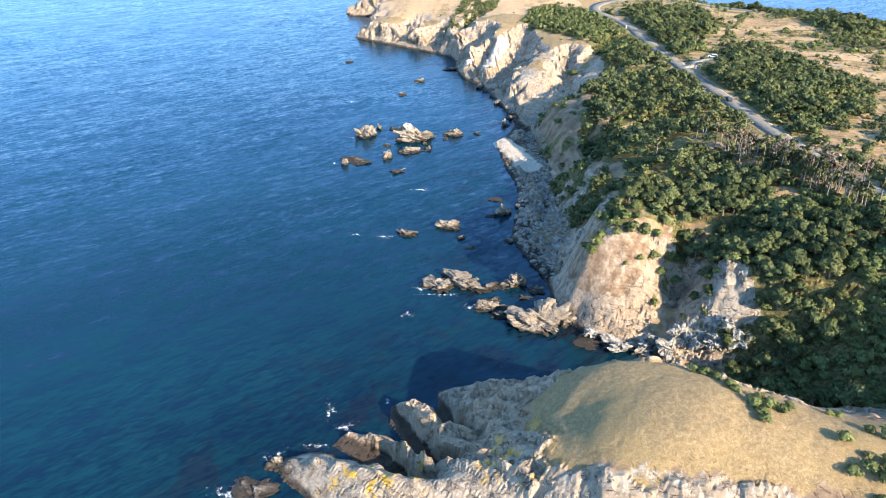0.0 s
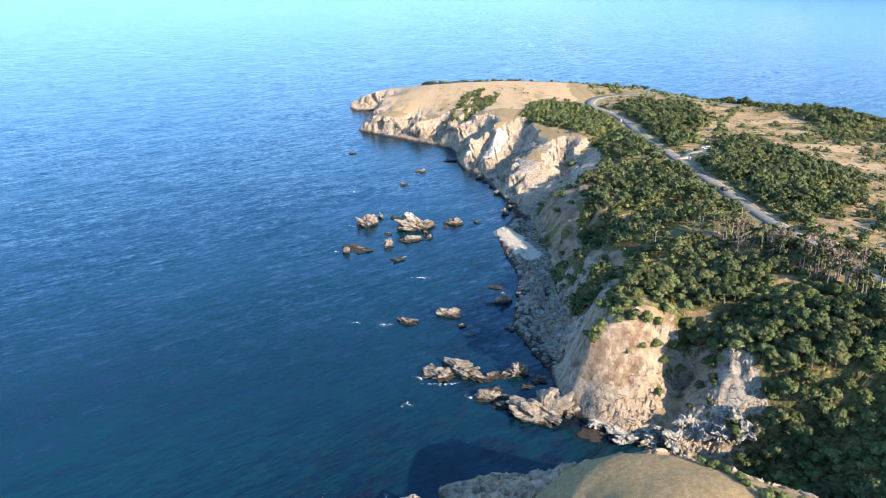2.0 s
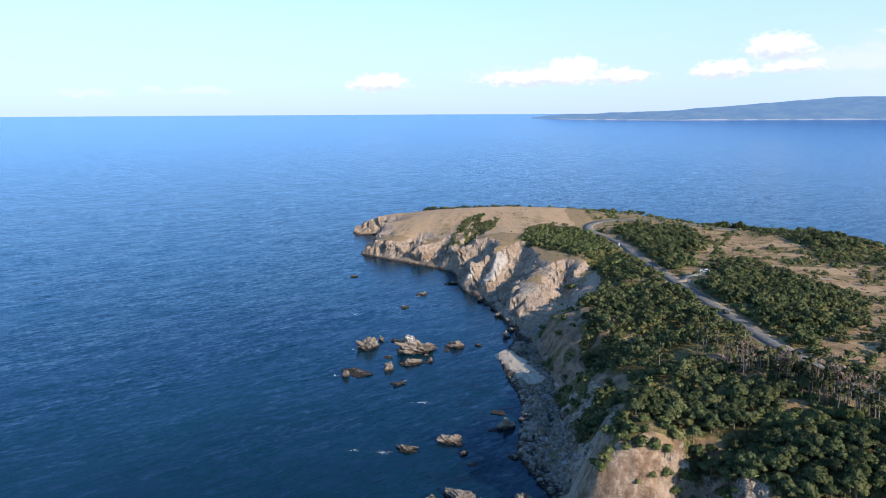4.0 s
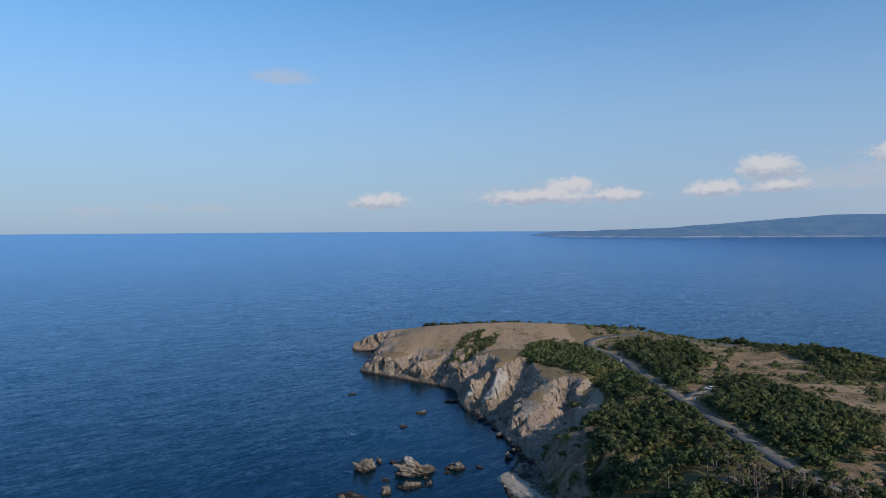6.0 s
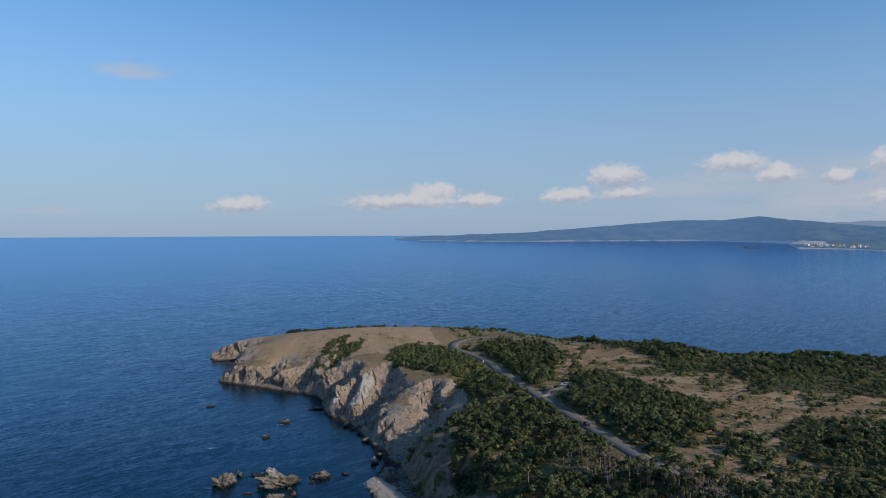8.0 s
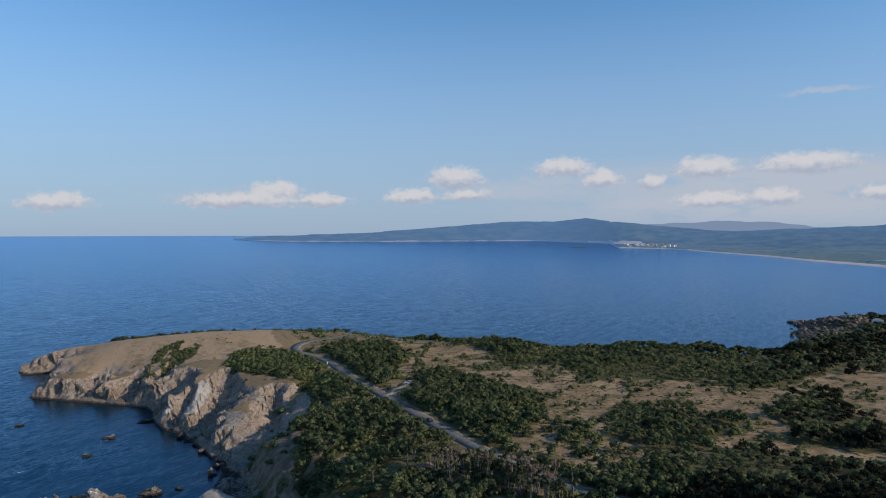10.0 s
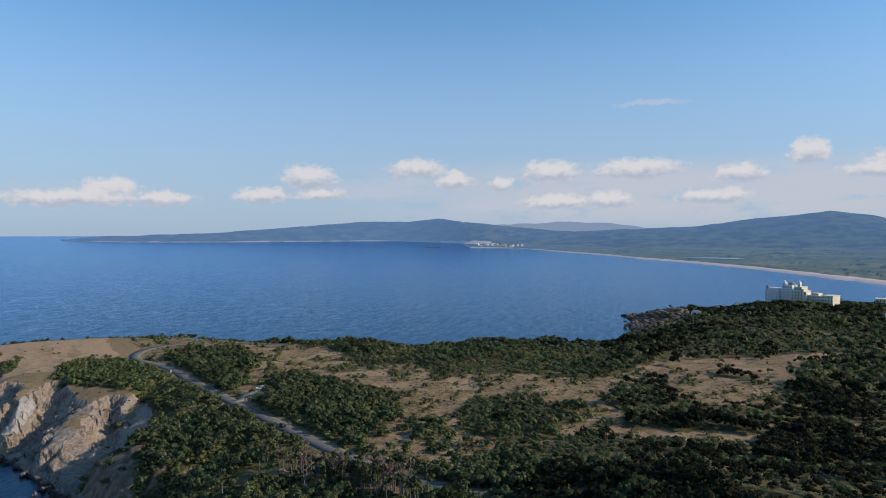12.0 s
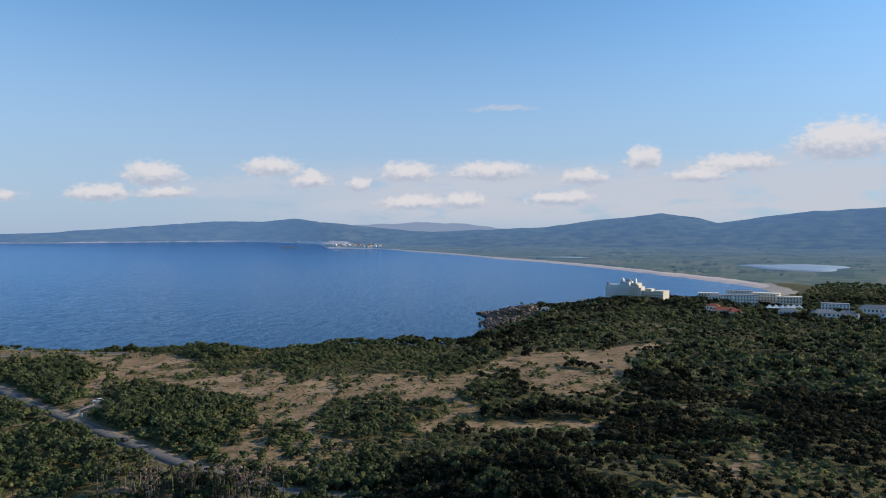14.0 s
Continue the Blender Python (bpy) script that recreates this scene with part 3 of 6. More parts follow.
def grid_axis(*runs):
    out = [runs[0][0]]
    for start, stop, gap in runs:
        out += list(np.linspace(start, stop, max(2, int(round((stop - start) / gap)) + 1))[1:])
    return np.array(out)


GX = grid_axis((-100, -40, 2.2), (-40, 70, 0.5), (70, 88, 0.8), (88, 130, 1.3), (130, 330, 3.0), (330, 760, 6.5), (760, 1400, 16))
GY = grid_axis((-420, 30, 16), (30, 58, 2.5), (58, 128, 0.5), (128, 200, 0.75), (200, 480, 1.15), (480, 620, 2.4))
X, Y = np.meshgrid(GX, GY)
SITES, WEIGHTS = base_height()
base = np.zeros(X.size)
flat = np.stack([X.ravel(), Y.ravel()], 1)
for s in range(0, len(flat), 20000):
    c = flat[s:s + 20000]
    base[s:s + 20000] = np.hypot(c[:, None, 0] - SITES[None, :, 0], c[:, None, 1] - SITES[None, :, 1]) @ WEIGHTS[:-3] + WEIGHTS[-3] + c / 300 @ WEIGHTS[-2:]
base = base.reshape(X.shape)
IN = inside(X, Y, SHORE)
OFF = line_distance(X, Y, SHORE + SHORE[:1])
base = np.where(IN, np.maximum(base, 0.25 + np.minimum(OFF * 0.05, 1.5)), -0.3 - np.minimum(OFF * 0.4, 6.0))
gy, gx = np.gradient(base, GY, GX)
STEEP = np.hypot(gx, gy)


def near(cx, cy, r, soft=0.5):
    """1 within r of a place, fading out."""
    return smooth(np.hypot(X - cx, Y - cy), r * (1 + soft), r * (1 - soft))


def band(line, r):
    return smooth(line_distance(X, Y, line), r * 1.4, r * 0.6)


SPUR = [(47, 303), (72, 303)]
rocky = smooth(STEEP + 0.25 * fbm(X / 9, Y / 9, seed=3), 0.55, 0.95) * IN
rocky = np.where(Y > 305, np.maximum(rocky * 0.6, smooth(STEEP + 0.3 * fbm(X / 14, Y / 14, seed=2), 0.4, 0.8) * IN * smooth(base + 3 * fbm(X / 10, Y / 10, seed=8), 17, 10)), rocky)
rocky = np.maximum(rocky, smooth(OFF + 3 * fbm(X / 8, Y / 8, seed=4), 9, 4) * IN * (X < 60))
WEST_ROCKS = inside(X, Y, [(-40, 70), (10, 70), (20, 84), (14, 96), (26, 101), (30, 112), (5, 125), (-40, 120)])
rocky = np.maximum(rocky, WEST_ROCKS * 0.95)
grass_dome = inside(X + 5 * fbm(X / 6, Y / 6, 0, 4, 0.6, 75), Y + 4 * fbm(X / 6, Y / 6, 0, 4, 0.6, 76), [(16, 86), (22, 76), (36, 71), (52, 69), (70, 64), (70, 82), (48, 92), (32, 99), (24, 101), (19, 96)])
rocky = np.where(grass_dome, rocky * 0.15, rocky)
rocky = np.maximum(rocky, inside(X, Y, [(-80, 600), (-62, 470), (-10, 436), (16, 470), (0, 520), (-30, 560), (-50, 575)]) * smooth(base + 3.5 * fbm(X / 9, Y / 9, base / 6, 3, 0.55, 36), 12, 7) * IN)
rocky = rocky * (1 - 0.8 * np.minimum(1, (band([(45, 303), (75, 303)], 9))))
beach = smooth(line_distance(X, Y, [(24, 274), (27.5, 263), (31, 251), (33, 242)]) + 1.6 * fbm(X / 3, Y / 3, 0, 3, 0.5, 38), 5.8, 3.2)
shore_flat = inside(X, Y, [(24, 250), (40, 250), (40, 170), (30, 160), (20, 185), (26, 225)]) * 1.0
# relief: crags on the rock, tussocks elsewhere
turn = radians(-39)
U, V = X * math.cos(turn) + Y * math.sin(turn), -X * math.sin(turn) + Y * math.cos(turn)
STRIP = [(39, 152), (43, 166), (47, 178), (55, 192), (51, 212), (52, 240), (54, 262), (58, 284), (66, 296), (76, 312), (78, 330), (80, 346), (72, 374), (64, 394), (58, 412), (56, 430), (60, 450), (72, 474), (98, 452), (103, 400), (101, 330), (105, 240), (113, 180), (125, 135), (140, 95), (118, 84), (80, 96), (72, 108), (74, 122), (78, 135), (66, 139), (62, 152), (52, 151), (44, 150)]

warp = fbm(X / 6, Y / 6, base / 6, 3, 0.5, 10)
big_block, big_joint = blocks(X / 4.5 + warp * 0.5, Y / 4.5, base / 5.5 + warp * 0.4, 80)
low_block, _ = blocks(X / 1.9, Y / 1.9 + warp * 0.5, base / 2.4, 85)
crag = (ridged(X / 13, Y / 13, base / 15, 3, 11) - 0.55) * 4.2 + (big_block - 0.5) * 2.6 + (low_block - 0.5) * 1.1 - (1 - big_joint) * 0.8 + fbm(X / 1.5, Y / 1.5, base / 2, 2, 0.6, 6) * 0.35
wide_facet, wide_joint = facets(X / 10 + warp * 0.3, Y / 12, base / 9 + warp * 0.3, 120)
small_facet, small_joint = facets(X / 4.2 + warp * 0.3, Y / 5, base / 4.5, 126)
crag = np.where(Y > 300, wide_facet * 5.0 - (1 - wide_joint) * 1.2 + small_facet * 2.2 - (1 - small_joint) * 0.6 + (low_block - 0.5) * 0.9, crag)
west_facet, west_joint = facets(U / 8.0 + warp * 0.4, V / 2.0 + warp * 0.4, base / 6, 132)
slab, slab_joint = blocks(U / 6.5 + warp * 0.4, V / 2.2 + warp * 0.5, 0 * U, 90)
chip, chip_joint = blocks(U / 2.2, V / 0.9 + warp, 0 * U, 95)
fins = (ridged(U / 45, V / 8.0, 0, 1, 13) - 0.55) * 1.0 + (slab - 0.5) * 1.3 - (1 - slab_joint) * 0.5 + (chip - 0.5) * 0.45 - (1 - chip_joint) * 0.15
soft_earth = smooth(np.hypot(X - 41, Y - 150) + 4 * fbm(X / 5, Y / 5, base / 5, 3, 0.55, 37), 14, 8)
crag = crag * (1 - 0.6 * soft_earth) * np.where(Y < 125, 0.55, np.where(Y < 200, 0.62, 1.0))
amount = smooth(OFF, 0.0, 5.0)
ribs = (ridged(X / 14, Y / 40, base / 40, 3, 21) - 0.5) * 3.2 * smooth(STEEP, 0.25, 0.7) * (Y > 250)
bumps = rocky * np.where(WEST_ROCKS, fins + west_facet * 1.1 - (1 - west_joint) * 0.5, crag * 0.95) + ribs
bumps = bumps * (1 - 0.72 * band([(-29, 94.5), (-15, 87.5), (8, 77)], 5)) * (1 - 0.45 * inside(X, Y, [(40, 200), (62, 195), (70, 300), (42, 300)]))
bumps = IN * amount * bumps * (0.35 + 0.65 * smooth(STEEP, 2.4, 1.1))
lay = 1 / np.sqrt(1 + STEEP ** 2)
height = base + bumps * lay + IN * amount * (1 - rocky) * fbm(X / 7, Y / 7, 0, 3, 0.55, 15) * 0.5
height += IN * inside(X, Y, STRIP) * amount * (ridged(X / 30 + Y / 45, Y / 20 - X / 60, 0, 2, 27) - 0.6) * 3.6 * smooth(STEEP, 1.2, 0.5)
GULLIES = [([(72, 174), (65, 178), (58, 181), (50, 183), (45, 186)], 4.5, 9), ([(85, 242), (73, 234), (63, 229), (55, 232)], 4.0, 10), ([(72, 150), (66, 147), (60, 148), (56, 147)], 4.5, 8),
           ([(80, 278), (70, 272), (60, 270)], 3.0, 9), ([(92, 372), (80, 352), (70, 338)], 3.5, 10)]
for line, depth, half in GULLIES:
    height -= IN * amount * depth * smooth(line_distance(X + 2.5 * warp, Y, line), half, 0.5)
height += IN * (X > 100) * fbm(X / 60, Y / 60, 0, 3, 0.5, 16) * 1.8
height = np.where(IN, np.maximum(height, 0.15 + 0.03 * OFF), height)
height = np.where(IN & (beach > 0.3), np.minimum(height, 0.25 + OFF * 0.12), height)
height += IN * shore_flat * (value_noise(X / 1.3, Y / 1.3, 0, 31) ** 2) * 1.1

# steep-sided clefts of the far cliffs: line, half width, height of the floor at both ends
for line, half, z0, z1 in (([(-26, 456), (-21, 472), (-15, 490)], 1.5, 3, 14), ([(-9, 437), (-4, 452), (3, 470)], 2.5, 1.5, 15), ([(7, 402), (12, 408), (16, 413)], 2.5, 0.5, 6), ([(8, 436), (14, 448), (22, 464)], 2.0, 10, 17),
                           ([(17, 368), (22, 380), (27, 394)], 0.8, 3, 15), ([(23, 346), (30, 358), (37, 371), (48, 410)], 3.0, 0.5, 18.5), ([(54, 320), (58.5, 329), (62, 345), (65, 360)], 1.5, 7, 18)):
    (ax, ay), (bx, by) = line[0], line[-1]
    run = np.clip(((X - ax) * (bx - ax) + (Y - ay) * (by - ay)) / ((bx - ax) ** 2 + (by - ay) ** 2), 0, 1)
    floor_z = z0 + (z1 - z0) * run ** 1.4 + 0.85 * np.maximum(0, line_distance(X + 2.0 * warp, Y + 2.0 * warp, line) - half)
    height = np.where(IN, np.minimum(height, np.maximum(floor_z + 1.8 * small_facet + 2.0 * wide_facet, 0.2)), height)

# narrow clefts with steep sides between the fins, and thinner cracks behind them: line and half width
CLEFTS = [([(-20, 99.5), (-12, 95.5), (-8.5, 91.6)], 1.7), ([(-8.5, 91.6), (-3, 86.5), (1, 81.5)], 0.7), ([(-11.5, 108), (-7, 101), (-3, 94.5), (0, 91)], 2.0), ([(0, 91), (4, 86), (7, 80)], 0.8),
          ([(-1.5, 112), (0.8, 106), (3, 101.5)], 1.2), ([(3, 101.5), (6.5, 96), (9, 91)], 0.6)]
for line, half in CLEFTS:
    cut = smooth(line_distance(X + 0.5 * warp, Y + 0.5 * warp, line), half + 0.9, half - 0.1) * WEST_ROCKS * IN
    height = height * (1 - cut) + np.minimum(height, 0.3 + 0.35 * np.maximum(0, height - 6) + (half < 1) * np.maximum(0, height - 1.8)) * cut

ROAD = [(168, 62), (150, 92), (134, 120), (121, 148), (114, 180), (110.5, 215), (108.5, 250), (107, 290), (105.5, 330), (105, 365), (106, 395), (104, 420),
        (98, 445), (99, 465), (107, 482), (121, 494), (140, 497), (158, 487), (178, 468), (200, 452)]


def smooth_line(line, n=8):
    """A rounded line through the points given (Catmull-Rom)."""
    p = [line[0]] + list(line) + [line[-1]]
    out = []
    for a, b, c, d in zip(p, p[1:], p[2:], p[3:]):
        for i in range(n):
            t = i / n
            out.append(tuple(0.5 * (2 * b[k] + (c[k] - a[k]) * t + (2 * a[k] - 5 * b[k] + 4 * c[k] - d[k]) * t * t + (3 * b[k] - a[k] - 3 * c[k] + d[k]) * t ** 3) for k in (0, 1)))
    return out + [tuple(line[-1])]


ROAD_LINE = smooth_line(ROAD)
road_near = line_distance(X, Y, ROAD_LINE)


def sample(field, x, y):
    """The value of a field of the ground's grid at a place."""
    x, y = np.clip(x, GX[0], GX[-1] - 1e-6), np.clip(y, GY[0], GY[-1] - 1e-6)
    i, j = np.searchsorted(GX, x, "right") - 1, np.searchsorted(GY, y, "right") - 1
    u, v = (x - GX[i]) / (GX[i + 1] - GX[i]), (y - GY[j]) / (GY[j + 1] - GY[j])
    return (field[j, i] * (1 - u) + field[j, i + 1] * u) * (1 - v) + (field[j + 1, i] * (1 - u) + field[j + 1, i + 1] * u) * v


# the road lies on a levelled bed
ROAD_Z = np.convolve(np.pad([float(sample(base, x, y)) for x, y in ROAD_LINE], 12, mode="edge"), np.ones(25) / 25, "valid")
bed = np.zeros(X.shape)
tot = np.full(X.shape, 1e-9)
sel = road_near < 14
for (x, y), z in zip(ROAD_LINE[::2], ROAD_Z[::2]):
    w = np.exp(-((X[sel] - x) ** 2 + (Y[sel] - y) ** 2) / 50)
    bed[sel] += w * z
    tot[sel] += w
height = height - 5.5 * smooth(np.hypot((X - 50) / 12, (Y - 232) / 26), 1.0, 0.4) * smooth(height, 3, 9)  # land lowered behind the beach, so that the sun reaches the beach
height = height + 6 * smooth(np.hypot(X - 655, Y - 468), 42, 14)  # the cape's back
height = height + 0.22 * np.clip(26.5 - height, 0, 12) * smooth(np.hypot((X - 33) / 20, (Y - 88) / 16), 1.0, 0.55)  # the headland's round back
height = height + beach * (0.7 - 0.25 * np.clip(height, 0, 4))
levelled = smooth(road_near, 9.0, 4.2)
height = height * (1 - levelled) + (bed / tot) * levelled

# thickets and clearings of the field, outlined in the camera's view and projected onto the ground
OAKS_BY_LAY_BY = [(110, 291), (120, 300), (139, 310), (162, 322), (167, 295), (176, 282), (167, 258), (153, 242), (127, 215), (114, 215), (110, 225), (115, 242), (120, 257), (114, 273)]
ROADSIDE = [(111, 283), (115, 259), (114, 225), (117, 218), (117, 194), (122, 182), (124, 168), (112, 166), (112, 203), (112, 232), (108, 272)]
BEND_THICKET = [(113, 442), (128, 455), (146, 449), (161, 427), (141, 379), (122, 375), (110, 397)]
VERGE_THICKET = [(111, 389), (122, 363), (130, 349), (119, 326), (111, 330), (110, 359)]
BACK_RIM = [(228, 560), (300, 470), (340, 420), (400, 385), (440, 360), (380, 300), (317, 246), (270, 235), (257, 264), (228, 284), (206, 286), (221, 316), (224, 334), (193, 341), (204, 376), (207, 402), (190, 470)]
LAY_BY_SCRUB = [(132, 329), (151, 346), (162, 333), (138, 308), (124, 306)]
MID_THICKET = [(186, 241), (202, 245), (210, 231), (215, 220), (228, 204), (209, 187), (197, 190), (184, 178), (167, 164), (159, 164), (164, 180), (164, 199), (168, 214)]
LONE_BUSHES = [(138, 209), (152, 227), (157, 225), (158, 213), (147, 202), (138, 204)]
NEAR_THICKET = [(136, 175), (148, 179), (161, 168), (156, 157), (130, 133), (124, 118), (111, 148), (120, 153)]
VERGE_SCRUB = [(112, 203), (122, 194), (126, 181), (129, 171), (116, 151), (105, 165)]
EAST_WOOD = [(245, 203), (286, 221), (305, 223), (271, 186), (275, 169), (295, 154), (333, 169), (379, 176), (471, 193), (560, 190), (600, -60), (215, -60), (124, 100), (154, 134), (168, 138), (178, 130), (191, 126), (212, 130), (218, 120), (248, 130), (239, 150), (227, 152), (216, 172), (227, 187)]
SOUTH_THICKET = [(150, 178), (181, 180), (204, 162), (220, 140), (243, 122), (196, 98), (156, 114), (144, 143)]
EAST_CLEARING = [(316, 246), (349, 256), (394, 242), (463, 215), (483, 203), (398, 188), (343, 168), (318, 169), (304, 174), (340, 186), (349, 203), (311, 228)]
edge_x, edge_y = X + 6 * fbm(X / 9, Y / 9, 0, 3, 0.55, 73), Y + 6 * fbm(X / 9, Y / 9, 0, 3, 0.55, 74)
open_field = inside(edge_x, edge_y, EAST_CLEARING) * 1.0
thicket = np.zeros(X.shape)
for plot, dense in ((OAKS_BY_LAY_BY, 1.0), (ROADSIDE, 0.55), (BEND_THICKET, 0.9), (VERGE_THICKET, 0.9), (BACK_RIM, 0.95), (LAY_BY_SCRUB, 0.55), (MID_THICKET, 0.95),
                    (LONE_BUSHES, 0.8), (NEAR_THICKET, 0.95), (VERGE_SCRUB, 0.55), (EAST_WOOD, 0.97), (SOUTH_THICKET, 0.9)):
    thicket = np.maximum(thicket, inside(edge_x, edge_y, plot) * dense)
thicket = thicket * (1 - 0.9 * open_field)

# woods and scrub: how densely shrubs stand
SLOPE_SCRUB = [(38, 203), (49, 195), (51, 220), (49, 243), (55, 263), (58, 290), (46, 298), (40, 284), (38, 250), (38, 226)]
stray = 5 * fbm(X / 13, Y / 13, 0, 3, 0.5, 72)
in_strip = inside(X + stray, Y - stray, STRIP)
wood = in_strip * smooth(fbm(X / 11, Y / 11, 0, 3, 0.5, 18), -0.55, -0.15)
TIP_GREEN = [(4, 458), (12, 490), (17, 506), (28, 512), (41, 494), (33, 462), (24, 450), (13, 446), (2, 446)]
wood = np.maximum(wood, 0.8 * inside(X + stray * 0.5, Y, TIP_GREEN) * smooth(fbm(X / 5, Y / 16, 0, 3, 0.5, 33), -0.25, 0.1))
CLIFF_GREEN = [(48, 424), (58, 396), (70, 374), (80, 344), (94, 344), (107, 400), (104, 450), (76, 476), (57, 454)]
wood = np.maximum(wood, 0.95 * inside(X + stray * 0.6, Y, CLIFF_GREEN) * smooth(fbm(X / 10, Y / 14, 0, 3, 0.5, 34), -0.4, -0.1))
wood = np.maximum(wood, 0.75 * inside(X + stray * 0.5, Y, [(37, 168), (46, 160), (56, 192), (48, 200), (40, 192)]) * smooth(fbm(X / 6, Y / 6, 0, 3, 0.5, 39), -0.15, 0.15))
wood = np.maximum(wood, 0.6 * inside(X, Y, SLOPE_SCRUB) * smooth(fbm(X / 7, Y / 7, 0, 3, 0.5, 19), 0.05, 0.25))
wood = np.maximum(wood, 0.45 * inside(X + stray * 0.5, Y, [(50, 140), (60, 152), (80, 138), (76, 116), (62, 124)]) * smooth(fbm(X / 5, Y / 5, 0, 3, 0.5, 29), 0.0, 0.25))
inland = (X > 108) & IN & (road_near > 5)
wood = np.maximum(wood, inland * thicket * smooth(fbm(X / 8, Y / 8, 0, 3, 0.5, 20), -0.55, -0.3))
wood = np.maximum(wood, inland * (0.42 + 0.16 * (Y > 330)) * smooth(fbm(X / 8, Y / 6, 0, 3, 0.55, 22), 0.0, 0.25))
EAST_LINE = EAST_SHORE[14:]
back_band = smooth(line_distance(X, Y, EAST_LINE), 60, 36) * IN * (X > 120) * (line_distance(X, Y, EAST_LINE) > 6)
wood = np.maximum(wood, back_band * (1 - 0.8 * open_field))
wood = np.maximum(wood, IN * (X > 330) * (1 - open_field) * smooth(fbm(X / 26, Y / 26, 0, 3, 0.5, 23), -0.7, -0.3) * (OFF > 14))
wood = np.maximum(wood, smooth(line_distance(X, Y, [(-14, 572), (36, 578), (84, 574), (132, 570), (167, 550), (205, 510)]), 9, 5) * 0.95 * smooth(fbm(X / 9, Y / 9, 0, 2, 0.5, 35), -0.7, -0.3))
wood = np.maximum(wood, 0.4 * smooth(np.abs(road_near - 8), 4, 2) * (X > 106) * (Y > 120) * (Y < 420) * smooth(fbm(X / 9, Y / 9, 0, 2, 0.5, 24), -0.5, -0.1))
cape = inside(X, Y, [(555, 436), (625, 490), (656, 529), (712, 518), (705, 480), (672, 448), (640, 424), (598, 408)])
wood = wood * (1 - 0.95 * cape)
wood = np.maximum(wood, 0.95 * inside(X, Y, [(92, 100), (84, 84), (100, 68), (160, 55), (165, 100), (125, 110)]))
# valley floor: shrubs over dark litter, which also stands in for the valley's shade
valley = inside(X + stray * 0.4, Y, [(58, 117), (74, 106), (100, 88), (112, 120), (82, 142), (70, 136), (72, 127)])
wood = np.maximum(wood, 0.85 * valley)
wood = np.maximum(wood, smooth(road_near, 10, 7) * (Y < 172) * IN)
wood *= 1 - 0.75 * band([(86, 201), (106, 162)], 4.5)
wood *= smooth(road_near, 3.4, 4.6)
wood *= 1 - np.minimum(1, near(124, 316, 6) + near(114, 308, 6))

gy2, gx2 = np.gradient(height, GY, GX)
steep2 = np.hypot(gx2, gy2)
steep2 = (steep2 + np.roll(steep2, 1, 0) + np.roll(steep2, -1, 0) + np.roll(steep2, 1, 1) + np.roll(steep2, -1, 1)) / 5
far_cliff = (Y > 300) & (X < 90) & IN
far_rock = far_cliff * np.maximum(smooth(steep2 + 0.35 * fbm(X / 5, Y / 5, base / 4, 3, 0.5, 77), 0.8, 1.25), smooth(height + 3 * fbm(X / 7, Y / 7, 0, 3, 0.5, 78), 8, 4) * (X < 60))
far_tan = far_cliff * smooth(steep2 + 0.12 * fbm(X / 8, Y / 8, 0, 3, 0.5, 79), 0.28, 0.5)

MASKS = {
    "rock": np.maximum(np.where(far_cliff, far_rock, rocky) * (1 - 0.6 * wood) * (1 - 0.8 * soft_earth * smooth(height, 6, 10)) * (1 - 0.8 * inside(X, Y, [(41, 218), (62, 214), (70, 300), (42, 300)])), cape * 0.9),
    "tan": np.maximum.reduce([0.5 * soft_earth, 0.8 * near(62, 136, 7), far_tan]),
    "earth": np.maximum.reduce([smooth(STEEP, 0.3, 0.7) * np.where(grass_dome | far_cliff, 0.2, 0.8), valley * 0.9, band(SPUR, 8), 0.85 * soft_earth, inside(X, Y, [(40, 200), (62, 195), (70, 300), (42, 300)]) * 0.8, near(85, 205, 9), near(112, 310, 5)]),
    "pale": np.maximum.reduce([near(45, 195, 4), near(67, 133.5, 5.5), near(59, 129, 4) * 0.8, band([(20, 70), (36, 66), (60, 60)], 7.5) * smooth(STEEP, 0.3, 0.6) * 0.5, 0.6 * near(40, 330, 10), 0.55 * near(52, 350, 9), np.where(Y > 93, 0.2, 0.34) * WEST_ROCKS, shore_flat * 0.5 * (value_noise(X / 2.5, Y / 2.5, 0, 5) > 0.45)]),
    "chalk": np.maximum.reduce([0.85 * band([(24, 369), (30, 380), (35, 394)], 3.5), 0.75 * near(13.5, 379, 4), 0.42 * near(38, 326, 8), 0.4 * near(72, 332, 7)]),
    "ochre": inside(X + stray, Y + stray, [(-60, 590), (-45, 500), (0, 466), (50, 440), (92, 470), (100, 575), (60, 590)]) * (0.75 + 0.4 * fbm(X / 14, Y / 30, 0, 3, 0.5, 92)),
    "lichen": np.maximum(near(-12, 88, 9), near(12, 84, 7) * 0.8),
    "litter": np.clip(wood * 1.2 + 0.7 * (X > 600) * (open_field < 0.5), 0, 1),
    "shingle": np.maximum(beach, smooth(line_distance(X, Y, [(1400, 470), (1307, 403), (1205, 345), (1130, 322), (1060, 328), (985, 372)]) + 10 * fbm(X / 40, Y / 40, 0, 3, 0.5, 91), 44, 30)),
    "field": smooth(X, 100, 125) * smooth(Y, 500, 400),
}


def shade_smooth(me, on=True):
    me.polygons.foreach_set("use_smooth", [on] * len(me.polygons))


